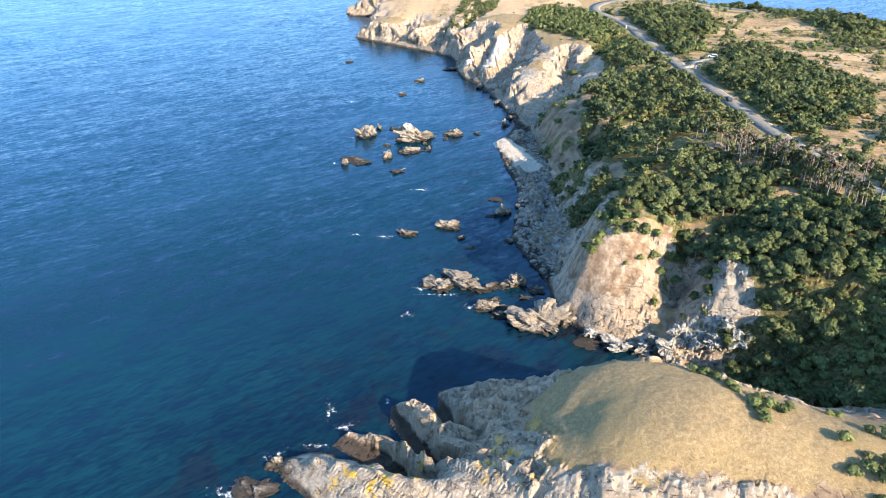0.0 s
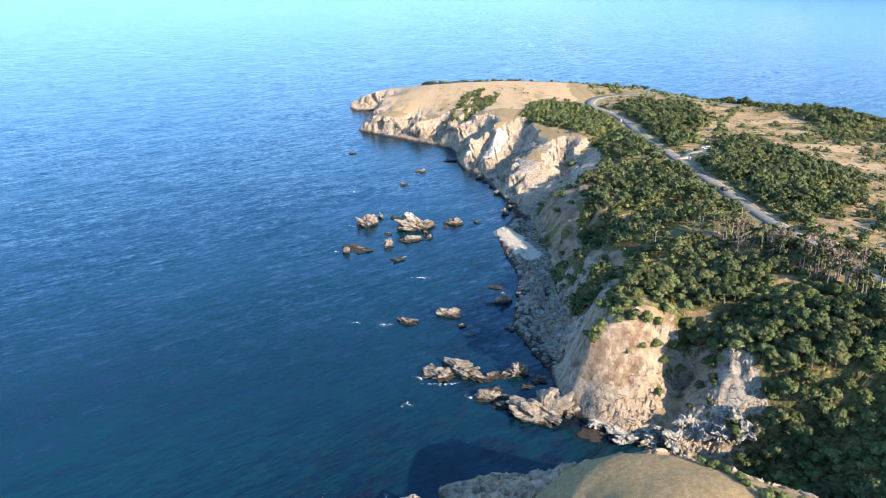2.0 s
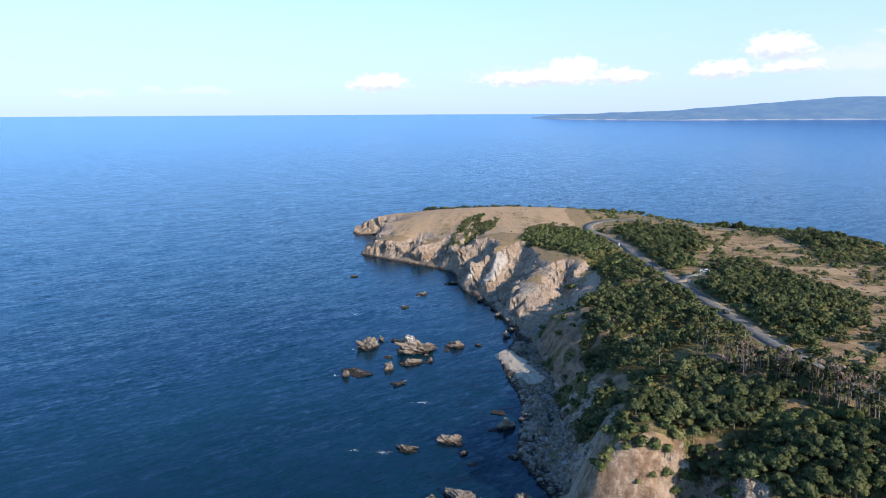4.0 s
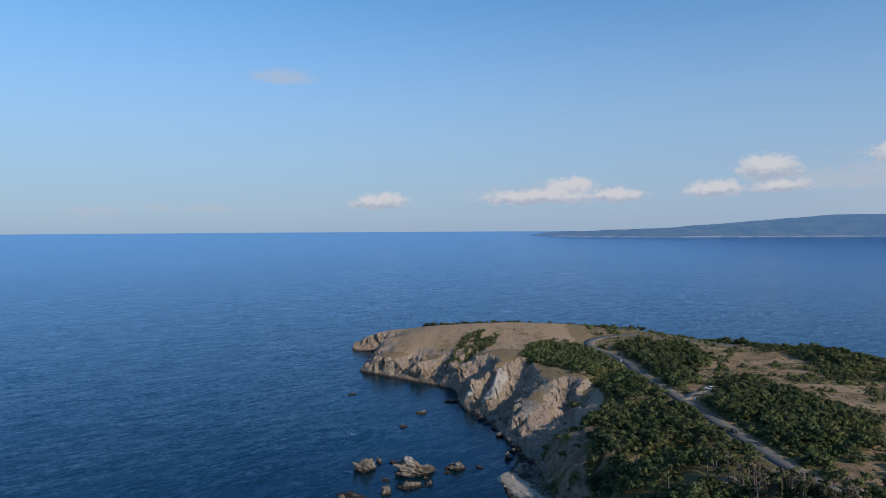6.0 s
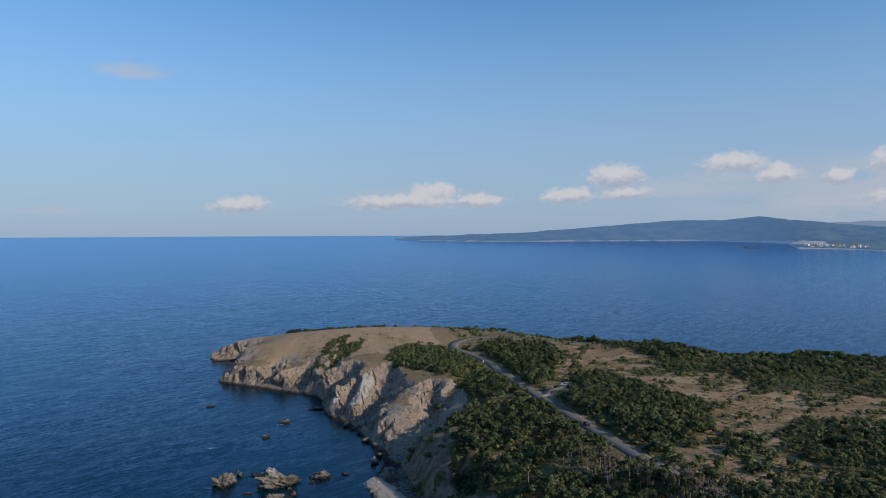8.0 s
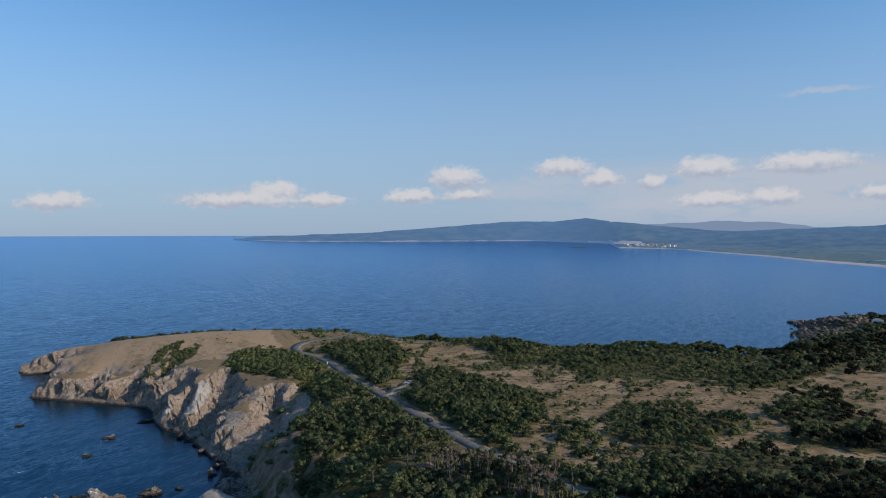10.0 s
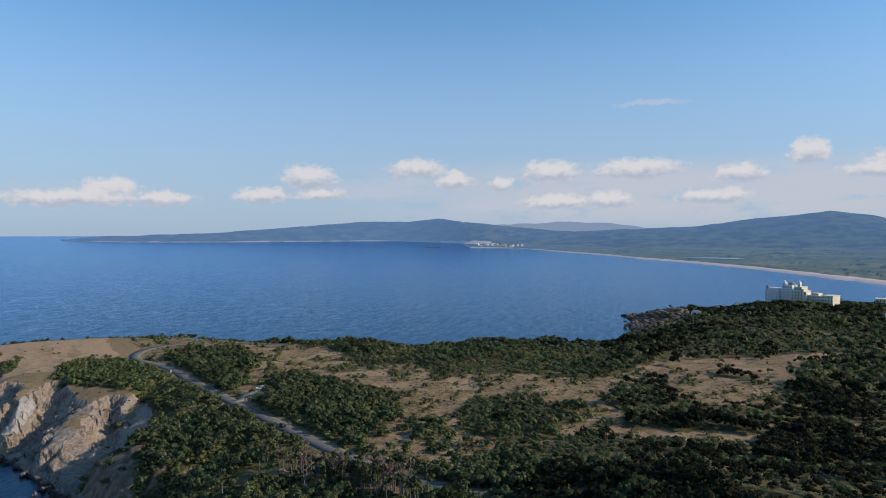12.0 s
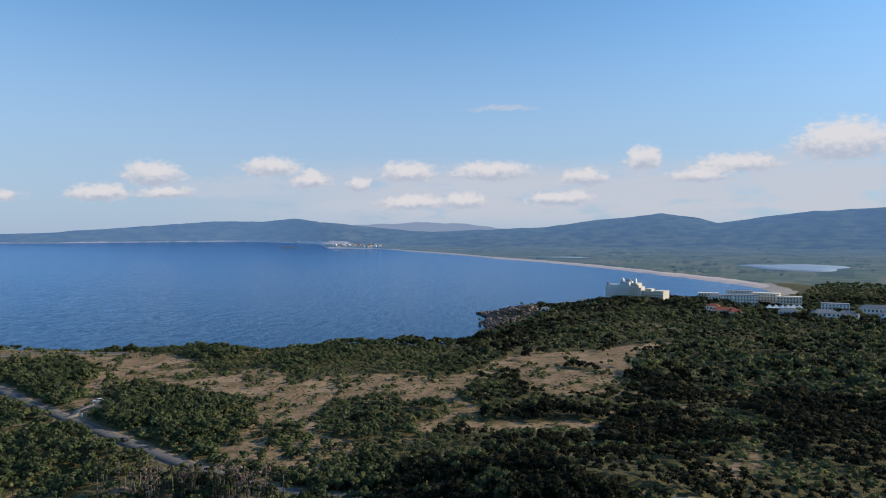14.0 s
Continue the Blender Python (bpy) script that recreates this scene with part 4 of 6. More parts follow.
def quad_mesh(name, verts, quads):
    me = bpy.data.meshes.new(name)
    me.vertices.add(len(verts))
    me.vertices.foreach_set("co", np.asarray(verts, np.float32).ravel())
    quads = np.asarray(quads, np.int32)
    k = quads.shape[1]
    me.loops.add(quads.size)
    me.loops.foreach_set("vertex_index", quads.ravel())
    me.polygons.add(len(quads))
    me.polygons.foreach_set("loop_start", np.arange(0, quads.size, k, dtype=np.int32))
    me.update(calc_edges=True)
    return me


def set_attr(me, name, values):
    a = me.attributes.new(name, "FLOAT", "POINT")
    a.data.foreach_set("value", np.asarray(values, np.float32).ravel())


def grid_quads(rows, cols):
    i = np.arange(rows * cols).reshape(rows, cols)
    return np.stack([i[:-1, :-1], i[:-1, 1:], i[1:, 1:], i[1:, :-1]], -1).reshape(-1, 4)


# crags overhang a little: rock is pushed sideways too
PX = X - gx * lay * bumps * 0.8 * np.minimum(1, 1.5 / np.maximum(STEEP, 0.1))
PY = Y - gy * lay * bumps * 0.8 * np.minimum(1, 1.5 / np.maximum(STEEP, 0.1))
quads = grid_quads(*X.shape)
deep = (height < -3.4).ravel()
quads = quads[~deep[quads].all(1)]
ground_mesh = quad_mesh("ground", np.stack([PX, PY, height], -1).reshape(-1, 3), quads)
for key, value in MASKS.items():
    set_attr(ground_mesh, key, value)
ground_mesh.materials.append(LAND)
crisp = (MASKS["rock"].ravel() + 0.3 * value_noise(X.ravel() / 3, Y.ravel() / 3, 0, 71) - 2.0 * ((STEEP.ravel() > 1.4) & (Y.ravel() < 300)))[quads].mean(1) > 0.5
ground_mesh.polygons.foreach_set("use_smooth", ~crisp)
ground = tagged(new("ground", ground_mesh), "rocky coastal headland with dry grass, tan cliffs and shingle beach", "ground", kind="structure")


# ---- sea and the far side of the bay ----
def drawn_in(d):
    """Distances past 2 km are drawn in towards the camera, so that the horizon lies within 5 km; seen from there, all
    keeps its angle.
    """
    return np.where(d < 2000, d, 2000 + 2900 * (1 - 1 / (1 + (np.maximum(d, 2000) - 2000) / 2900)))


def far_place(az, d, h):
    """Place of a point d metres off, h metres high, az degrees to the left of y, on the round earth, then pulled in
    along the camera's line of sight.
    """
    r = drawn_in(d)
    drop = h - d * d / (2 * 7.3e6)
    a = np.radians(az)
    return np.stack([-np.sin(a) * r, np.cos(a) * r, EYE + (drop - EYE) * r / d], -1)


def make_sea():
    d = np.concatenate([[0.05, 4.0], np.geomspace(12, 2000, 130), np.geomspace(2050, 36000, 45)])
    a = np.concatenate([np.linspace(-180, -92, 12), np.linspace(-90, 45, 271), np.linspace(47, 180, 18)])
    A, D = np.meshgrid(a, d)
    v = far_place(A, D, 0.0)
    me = quad_mesh("sea", v.reshape(-1, 3), grid_quads(*A.shape)[:, ::-1])
    x, y = v[..., 0], v[..., 1]
    shoal = smooth(line_distance(x, y, WEST_SHORE + NEAR_SHORE), 42, 4)
    set_attr(me, "shoal", shoal)
    set_attr(me, "lee", smooth(x - 0.25 * y, 0, 500))  # the bay lies in the lee of the headland
    me.materials.append(WATER)
    shade_smooth(me)
    tagged(new("sea", me), "deep blue sea with small wind ripples", "water", kind="structure")


make_sea()

BAY_AZ = [-120, -85, -76, -72.9, -70.1, -66, -61.7, -57.1, -52.5, -46, -42.4, -38.6, -37.9, -36.4, -31.8, -23.8, -18.1, -11.7, -9.2, -7.2, -5]
BAY_D = [1250, 1250, 1290, 1368, 1489, 1674, 1938, 2250, 2603, 3480, 4250, 4330, 6000, 6450, 7900, 7440, 7150, 7540, 8300, 9700, 9900]
RIDGE_AZ = [-120, -81, -76.6, -73.2, -70.1, -68.4, -65.9, -63.7, -61, -56.5, -51, -47.2, -42.3, -38.7, -36, -33.4, -31.8, -29.5, -24.4, -20.5, -18.1, -13.1, -10.3, -8.4, -7.2, -5]
RIDGE_EL = [1.6, 1.76, 1.55, 1.16, 0.75, 1.2, 1.53, 1.22, 1.0, 0.42, 0.2, 0.02, 0.38, 0.71, 1.02, 0.75, 0.76, 0.76, 0.36, 0.06, -0.15, -0.31, -0.38, -0.46, -0.56, -0.7]


def far_material():
    """Land across the bay: sand, fields, woods; some kilometres of haze are painted on as a blue glow of the surface
    itself.
    """
    m = bpy.data.materials.new("far_land_with_haze")
    m.use_nodes = True
    N = Nodes(m.node_tree)
    p = place(N)
    n1 = N.noise(stretch(N, p, (0.004, 0.004, 0.02)), 1.0, 6.0, 0.62)
    n2 = N.noise(stretch(N, p, (0.012, 0.012, 0.05)), 1.0, 4.0, 0.6)
    wood = N.mix(N.step(n2, 0.35, 0.65), (0.008, 0.016, 0.008), (0.125, 0.14, 0.06))
    field = N.mix(N.step(n2, 0.4, 0.6), (0.085, 0.115, 0.048), (0.15, 0.155, 0.08))
    field = N.mix(N.step(N.attr("plot"), 0.6, 1.0, 0.0, 0.55), field, (0.24, 0.21, 0.12))
    field = N.mix(N.step(N.attr("plot"), 0.3, 0.0, 0.0, 0.6), field, (0.05, 0.07, 0.035))
    c = N.mix(N.step(N.math("ADD", N.attr("wood"), N.math("MULTIPLY", N.math("SUBTRACT", n1, 0.5), 1.6)), 0.35, 0.6), field, wood)
    c = N.mix(N.step(N.math("ADD", N.attr("sand"), N.math("MULTIPLY", N.math("SUBTRACT", n2, 0.5), 0.5)), 0.4, 0.6), c, (0.70, 0.54, 0.44))
    d = N.add("ShaderNodeBsdfDiffuse")
    N.link(c, d.inputs[0])
    # painted haze: a blue glow mixed into the land's colour with distance
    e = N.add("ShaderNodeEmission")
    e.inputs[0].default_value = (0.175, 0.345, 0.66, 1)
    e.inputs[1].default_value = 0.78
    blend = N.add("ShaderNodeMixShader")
    N.link(N.attr("haze_glow"), blend.inputs[0])
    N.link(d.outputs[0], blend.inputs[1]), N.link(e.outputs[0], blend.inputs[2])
    N.link(blend.outputs[0], N.add("ShaderNodeOutputMaterial").inputs[0])
    return m


FAR = far_material()


def make_far_shore():
    a = np.concatenate([np.linspace(-118, -42, 330), np.linspace(-41.8, -5.5, 300)])
    s = np.concatenate([[-60, -15, 0, 12, 30, 55, 90, 140, 200, 300, 430, 600], np.linspace(800, 7200, 70)])
    A, S = np.meshgrid(a, s)
    shore = np.interp(A, BAY_AZ, BAY_D) + 14 * fbm(A * 1.5, 0 * A, 0, 3, 0.5, 50)
    D = shore + S
    gentle = np.stack([np.convolve(np.pad(r, 15, mode="edge"), np.ones(31) / 31, "valid") for r in shore])
    ridge_el = np.interp(A, RIDGE_AZ, RIDGE_EL) + 0.05 * fbm(A * 0.9, 0 * A, 0, 3, 0.5, 51)
    across = smooth(A, -45, -36)
    ridge_d = (1 - across) * 7300 + across * np.maximum(7300, gentle + 1800)
    peak = EYE + ridge_d * np.tan(np.radians(ridge_el)) + ridge_d ** 2 / (2 * 7.3e6)
    start = (1 - across) * np.maximum(shore + 1200, 3900) + across * (np.maximum(shore, gentle) + 25)
    rise = smooth(D, start, ridge_d)
    rise = rise * (0.75 + 0.25 * smooth(D, start, start + 900)) + 0.10 * rise * (1 - rise) * 4 * fbm(A * 0.5, D / 900, 0, 4, 0.55, 52)
    low = np.interp(S, [-60, 0, 12, 40, 90, 600], [-3, 0, 1.2, 4.0, 3.2, 4.0]) + across * np.interp(S, [0, 30, 90, 600], [0, 9, 12, 12]) * smooth(A, -7.0, -10) - 40 * smooth(A, -7.4, -6.4)
    h = low + np.maximum(0, peak - 4) * np.clip(rise, 0, 1.0)
    h = np.where(D > ridge_d, np.minimum(h, peak - (D - ridge_d) * 0.05), h)
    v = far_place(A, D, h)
    me = quad_mesh("far_shore", v.reshape(-1, 3), grid_quads(*A.shape)[:, ::-1])
    beach_w = np.where(A < -44, 85, np.where(A < -38, 20, np.maximum(6, 14 + 24 * fbm(A * 1.1, 0 * A, 0, 3, 0.5, 58))))
    sand = smooth(S, beach_w * 1.6, beach_w * 0.7)
    seen_el = np.degrees(np.arctan2(h - EYE - D * D / (2 * 7.3e6), D)) + 0.05 * fbm(A * 3, D / 200, 0, 2, 0.5, 56)
    dunes = smooth(np.abs(A + 38.3) + 0.5 * fbm(A * 2, D / 150, 0, 3, 0.5, 57), 2.3, 1.8) * smooth(np.abs(seen_el + 0.87), 0.17, 0.11) * (D > 4800) * (D < ridge_d)
    set_attr(me, "sand", np.maximum(sand, 0.8 * dunes))
    hedges = smooth(np.abs(fbm(A * 0.8, D / 260, 0, 3, 0.5, 53)), 0.09, 0.03) * (D > 1700)
    set_attr(me, "plot", lattice(np.floor(A * 0.7 + 1.5 * fbm(A, D / 400, 0, 2, 0.5, 59)), np.floor(D / 170 + fbm(A * 0.4, D / 500, 0, 2, 0.5, 60)), 0 * A, 61))
    set_attr(me, "wood", np.maximum.reduce([smooth(rise, 0.005, 0.05), 0.8 * hedges, smooth(A, -45, -41) * (S > 60)]))
    set_attr(me, "haze_glow", np.clip(1 - np.exp(-D / 5600), 0, 1) * 0.98)
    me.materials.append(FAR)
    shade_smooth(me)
    tagged(new("backdrop_far_shore", me), "wooded hills behind a long sandy bay, haze added as blue glow", "far shore", kind="structure")
    # mountains behind, an even blue glow that stands for haze
    a = np.linspace(-75, -36, 200)
    A, S = np.meshgrid(a, [0.0, 0.5, 1.0])
    el = -1.0 + (1.35 + 0.30 * fbm(A * 0.28, 0 * A, 0, 4, 0.5, 55) + 0.35 * smooth(np.abs(A + 47), 9, 1)) * S
    D = 14000 + 0 * A
    h = EYE + D * np.tan(np.radians(el)) + D * D / (2 * 7.3e6)
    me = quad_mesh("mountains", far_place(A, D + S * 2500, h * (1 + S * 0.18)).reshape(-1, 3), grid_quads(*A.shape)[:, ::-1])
    set_attr(me, "wood", np.ones(A.size)), set_attr(me, "sand", np.zeros(A.size)), set_attr(me, "haze_glow", np.full(A.size, 0.97))
    me.materials.append(FAR_HAZE_GLOW)
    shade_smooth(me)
    tagged(new("backdrop_mountains", me), "mountains far behind the bay, drawn as a pale blue haze glow", "mountains", kind="structure")


def glow_material(name, colour, strength):
    m = bpy.data.materials.new(name)
    m.use_nodes = True
    N = Nodes(m.node_tree)
    e = N.add("ShaderNodeEmission")
    e.inputs[0].default_value, e.inputs[1].default_value = (*colour, 1), strength
    N.link(e.outputs[0], N.add("ShaderNodeOutputMaterial").inputs[0])
    return m


# the mountains glow by themselves; their haze is all in this colour
FAR_HAZE_GLOW = glow_material("mountain_haze_glow", (0.40, 0.54, 0.80), 0.64)
make_far_shore()


# ---- plants ----
def part(name, me, material, parent, label=""):
    """One mesh object under a thing or a part."""
    if isinstance(me, bmesh.types.BMesh):
        bm, me = me, bpy.data.meshes.new(name)
        bm.to_mesh(me)
        bm.free()
    if material and not me.materials:
        me.materials.append(material)
    ob = new(name, me)
    ob.parent = parent
    return tagged(ob, label)


def thing(name, label, category, m=None, group=""):
    ob = tagged(new(name), label, category, group)
    ob.empty_display_size = 0.5
    if m is not None:
        ob.matrix_world = m
    return ob


CUBE = np.array([[-1, -1, -1], [1, -1, -1], [1, 1, -1], [-1, 1, -1], [-1, -1, 1], [1, -1, 1], [1, 1, 1], [-1, 1, 1]]) / math.sqrt(3)
CUBE_Q = np.array([[0, 3, 2, 1], [4, 5, 6, 7], [0, 1, 5, 4], [1, 2, 6, 5], [2, 3, 7, 6], [3, 0, 4, 7]])


def crown_arrays(rng, lobes, cards, size, flat=0.8, core=0.88, hearts=99):
    """A crown of leafy sprays: small bent sheets that lie about the outside of several lobes, with a solid heart added
    in each lobe to block light.
    """
    verts, quads, outs, count = [], [], [], 0
    middle = np.array([0, 0, min(l[2] for l in lobes) * 0.6])
    centres, radii = np.array([l[:3] for l in lobes]), np.array([l[3] for l in lobes])
    share = radii ** 2 / (radii ** 2).sum()
    for i, (c, r, s) in enumerate(zip(centres, radii, share)):
        if core and i < hearts:
            outs.append(CUBE * 1.7)
            verts.append(c + CUBE * r * core * np.array([1, 1, flat]) * rng.uniform(0.7, 1.1, (8, 1)))
            quads.append(CUBE_Q + count)
            count += 8
        n = int(cards * s) + 1
        d = rng.normal(size=(n, 3))
        d[:, 2] = np.where(d[:, 2] < -0.35, -d[:, 2] * 0.7, d[:, 2])
        d /= np.linalg.norm(d, axis=1)[:, None]
        p = c + d * r * np.array([1, 1, flat]) * rng.uniform(0.8, 1.12, (n, 1))
        gap = np.linalg.norm((p[:, None] - centres[None]) / np.array([1, 1, flat]), axis=2) / radii[None]
        keep = gap.min(1) > 0.62
        p, d = p[keep], d[keep]
        n = len(p)
        face = d + rng.normal(size=(n, 3)) * 0.75
        t = np.cross(face, rng.normal(size=(n, 3))) + np.array([0, 0, 0.25])
        t /= np.linalg.norm(t, axis=1)[:, None]
        b = np.cross(t, face)
        b /= np.linalg.norm(b, axis=1)[:, None]
        nrm = np.cross(b, t)
        k = size * rng.uniform(0.55, 1.4, (n, 1))
        q = np.stack([p - t * k * 0.45, p - b * k * 0.42 + t * k * 0.1 - nrm * k * 0.12, p + t * k * 0.58, p + b * k * 0.42 + t * k * 0.1 - nrm * k * 0.12], 1)
        verts.append(q.reshape(-1, 3))
        o = p - middle
        o = d * 0.5 + o / np.linalg.norm(o, axis=1)[:, None] * 0.5 + rng.normal(size=(n, 3)) * 0.18
        outs.append(np.repeat(o / np.linalg.norm(o, axis=1)[:, None], 4, 0))
        quads.append(np.arange(4 * n).reshape(n, 4) + count)
        count += 4 * n
    return np.concatenate(verts), np.concatenate(quads), np.concatenate(outs)


def set_outward(me, values):
    a = me.attributes.new("outward", "FLOAT_VECTOR", "POINT")
    a.data.foreach_set("vector", np.asarray(values, np.float32).ravel())


def tube_arrays(path, radii, sides=6):
    """A tapering stem along a path."""
    path = np.asarray(path, float)
    rings = []
    for p, r in zip(path, radii):
        a = np.arange(sides) / sides * 2 * math.pi
        rings.append(p + np.stack([np.cos(a) * r, np.sin(a) * r, 0 * a], 1))
    v = np.concatenate(rings)
    q = [(i * sides + j, i * sides + (j + 1) % sides, (i + 1) * sides + (j + 1) % sides, (i + 1) * sides + j) for i in range(len(path) - 1) for j in range(sides)]
    return v, np.array(q)


def joined(pieces):
    vs, qs, n = [], [], 0
    for v, q in pieces:
        vs.append(v), qs.append(q + n)
        n += len(v)
    return np.concatenate(vs), np.concatenate(qs)


def oak_lobes(rng, tall, wide):
    out = [(0, 0, tall * 0.58, wide * 0.5)]
    for k in range(rng.integers(9, 13)):
        a, far = k * 2.4 + rng.uniform(-0.5, 0.5), math.sqrt(rng.uniform(0.08, 1.0))
        out.append((math.cos(a) * far * wide * 0.8, math.sin(a) * far * wide * 0.8, tall * (0.88 - 0.52 * far * rng.uniform(0.7, 1.2)), wide * rng.uniform(0.22, 0.40)))
    return out


def oak_trunk(rng, tall, wide):
    pieces = [tube_arrays([(0, 0, -0.6), (0.08, 0.03, tall * 0.25), (0.02, -0.1, tall * 0.6)], (0.2, 0.15, 0.07))]
    for k in range(3):
        a = k * 2.1 + rng.uniform(0, 1)
        r = wide * 0.5
        pieces.append(tube_arrays([(0.05, 0, tall * 0.25), (math.cos(a) * r * 0.5, math.sin(a) * r * 0.5, tall * 0.42), (math.cos(a) * r, math.sin(a) * r, tall * 0.58)], (0.09, 0.06, 0.03), 5))
    return joined(pieces)


rng = np.random.default_rng(7)
NEAR_OAKS, MID_OAKS, FAR_OAKS, NEAR_SHRUBS, MID_SHRUBS = [], [], [], [], []
for k in range(7):
    tall, wide = rng.uniform(4.2, 5.8), rng.uniform(2.0, 2.7)
    lobes = oak_lobes(rng, tall, wide)
    NEAR_OAKS.append((crown_arrays(rng, lobes, 820, 0.40), oak_trunk(rng, tall, wide)))
    MID_OAKS.append(crown_arrays(rng, lobes, 112, 0.68, hearts=6))
    FAR_OAKS.append(crown_arrays(rng, lobes[:7], 30, 1.15, hearts=4))
for k in range(5):
    wide = rng.uniform(1.1, 1.7)
    lobes = [(math.cos(a) * wide * 0.5, math.sin(a) * wide * 0.5, wide * rng.uniform(0.35, 0.6), wide * rng.uniform(0.45, 0.65)) for a in (0.3, 2.2, 4.4)]
    lobes.append((0, 0, wide * 0.65, wide * 0.6))
    NEAR_SHRUBS.append((crown_arrays(rng, lobes, 230, 0.34, 0.85), joined([tube_arrays([(0, 0, -0.4), (x, y, z)], (0.06, 0.03), 5) for x, y, z, _ in lobes])))
    MID_SHRUBS.append(crown_arrays(rng, lobes, 44, 0.6, 0.85, hearts=2))


def plant_mesh(name, arrays, material):
    me = quad_mesh(name, *arrays[:2])
    if len(arrays) == 3:
        set_outward(me, arrays[2])
    set_attr(me, "tint", np.zeros(len(me.vertices)))
    me.materials.append(material)
    return me


def first_plant(kind, label, category, group, crown, trunk, leaves, bark):
    root = thing(kind, label, category, group=group)
    part("trunk" if kind != "shrub" else "stems", plant_mesh("trunk", trunk, bark), bark, root)
    part("crown", plant_mesh("crown", crown, leaves), leaves, root)
    return root


def set_plant(model, x, y, scale, turn, used):
    m = pose(x, y, float(sample(height, x, y)) - 0.05, rng.uniform(-4, 4), rng.uniform(-4, 4), turn) @ Matrix.Scale(scale, 4)
    if not used:
        model.matrix_world = m
        return model
    ob = copy_thing(model, m)
    ob.scale = (scale,) * 3
    return ob


def scatter(x0, x1, y0, y1, gap):
    """Jittered places on a grid."""
    gx_, gy_ = np.meshgrid(np.arange(x0, x1, gap), np.arange(y0, y1, gap))
    x, y = gx_.ravel() + rng.uniform(-0.48, 0.48, gx_.size) * gap, gy_.ravel() + rng.uniform(-0.48, 0.48, gx_.size) * gap
    return x, y


def in_sight(x, y, z):
    """Places that the turning camera could see."""
    a, d = np.degrees(np.arctan2(-x, y)), np.hypot(x, y)
    return (a > -86) & (a < 40) & (d > (EYE - z) * 0.80) & ((d > (EYE - z) * 2.1) | (a > -40))


def stuff(name, label, category, models, x, y, scale, material, flat=1.0):
    """Many plants that nobody could count, in one mesh."""
    vs, qs, ts, os_, n = [], [], [], [], 0
    zs = sample(height, x, y)
    pick, spin, tint = rng.integers(0, len(models), len(x)), rng.uniform(0, 6.283, len(x)), rng.uniform(0, 1, len(x))
    for k in range(len(x)):
        v, q, o = models[pick[k]]
        c, s = math.cos(spin[k]), math.sin(spin[k])
        f = scale[k]
        w = np.empty_like(v)
        w[:, 0], w[:, 1], w[:, 2] = (v[:, 0] * c - v[:, 1] * s) * f + x[k], (v[:, 0] * s + v[:, 1] * c) * f + y[k], v[:, 2] * f * flat + zs[k] - 0.1
        r = np.empty_like(o)
        r[:, 0], r[:, 1], r[:, 2] = o[:, 0] * c - o[:, 1] * s, o[:, 0] * s + o[:, 1] * c, o[:, 2]
        os_.append(r)
        vs.append(w), qs.append(q + n), ts.append(np.full(len(v), tint[k]))
        n += len(v)
    me = quad_mesh(name, np.concatenate(vs), np.concatenate(qs))
    set_attr(me, "tint", np.concatenate(ts))
    set_outward(me, np.concatenate(os_))
    me.materials.append(material)
    tagged(new(name, me), label, category, kind="stuff")


# the wooded slope between the cliffs and the road, and the shaded valley
x, y = scatter(40, 158, 62, 455, 2.55)
d = sample(wood, x, y)
z = sample(height, x, y)
keep = (rng.uniform(0, 1, len(x)) < d) & in_sight(x, y, z) & (sample(road_near, x, y) > np.where(y < 170, 3.8, 5.8))
bare = (np.hypot((x - 80) / 13, (y - 208) / 6) < 1) | (np.hypot((x - 66) / 5, (y - 200) / 4) < 1)
keep &= ~bare
x, y = x[keep], y[keep]
tall_wood = (fbm(x / 14, y / 14, 0, 3, 0.5, 61) > -0.12) & ~inside(x, y, CLIFF_GREEN) & ~inside(x, y, SLOPE_SCRUB)
order = np.argsort(y + 1000 * (np.degrees(np.arctan2(-x, y)) < -42))
oaks, shrubs = order[tall_wood[order]], order[~tall_wood[order]]
labels = ("leafy dark green oak tree on the coastal slope", "small dense oak tree, deep green, above the cliffs")
models = [first_plant("tree", labels[k % 2], "tree", "trees on the wooded slope", c, t, OAK, BARK) for k, (c, t) in enumerate(NEAR_OAKS)]
for k, i in enumerate(oaks[:280]):
    set_plant(models[k % 7], x[i], y[i], rng.uniform(0.6, 1.3), rng.uniform(0, 360), k >= 7)
models = [first_plant("shrub", "low yellow-green coastal shrub on the slope", "shrub", "shrubs on the wooded slope", c, t, SCRUB, BARK) for c, t in NEAR_SHRUBS]
for k, i in enumerate(shrubs[:240]):
    set_plant(models[k % 5], x[i], y[i], rng.uniform(0.9, 1.7), rng.uniform(0, 360), k >= 5)
rest = oaks[280:]
# knoll trees take the leaf copy that has shade in its colour
knoll = (y[rest] < 150) & (np.degrees(np.arctan2(-x[rest], y[rest])) < -43)
stuff("slope_woodland", "dense green oak scrub along the coast road", "woodland", MID_OAKS, x[rest[~knoll]], y[rest[~knoll]], rng.uniform(0.55, 1.15, (~knoll).sum()), OAK)
stuff("knoll_woodland", "dense woodland, shade in its leaf colour, on the knoll added over the valley", "woodland", MID_OAKS, x[rest[knoll]], y[rest[knoll]], rng.uniform(0.8, 1.3, knoll.sum()), SHADED_OAK)
stuff("slope_scrub", "low green scrub along the coast road", "scrub", MID_SHRUBS, x[shrubs[240:]], y[shrubs[240:]], rng.uniform(0.8, 1.6, len(shrubs) - 240), SCRUB)

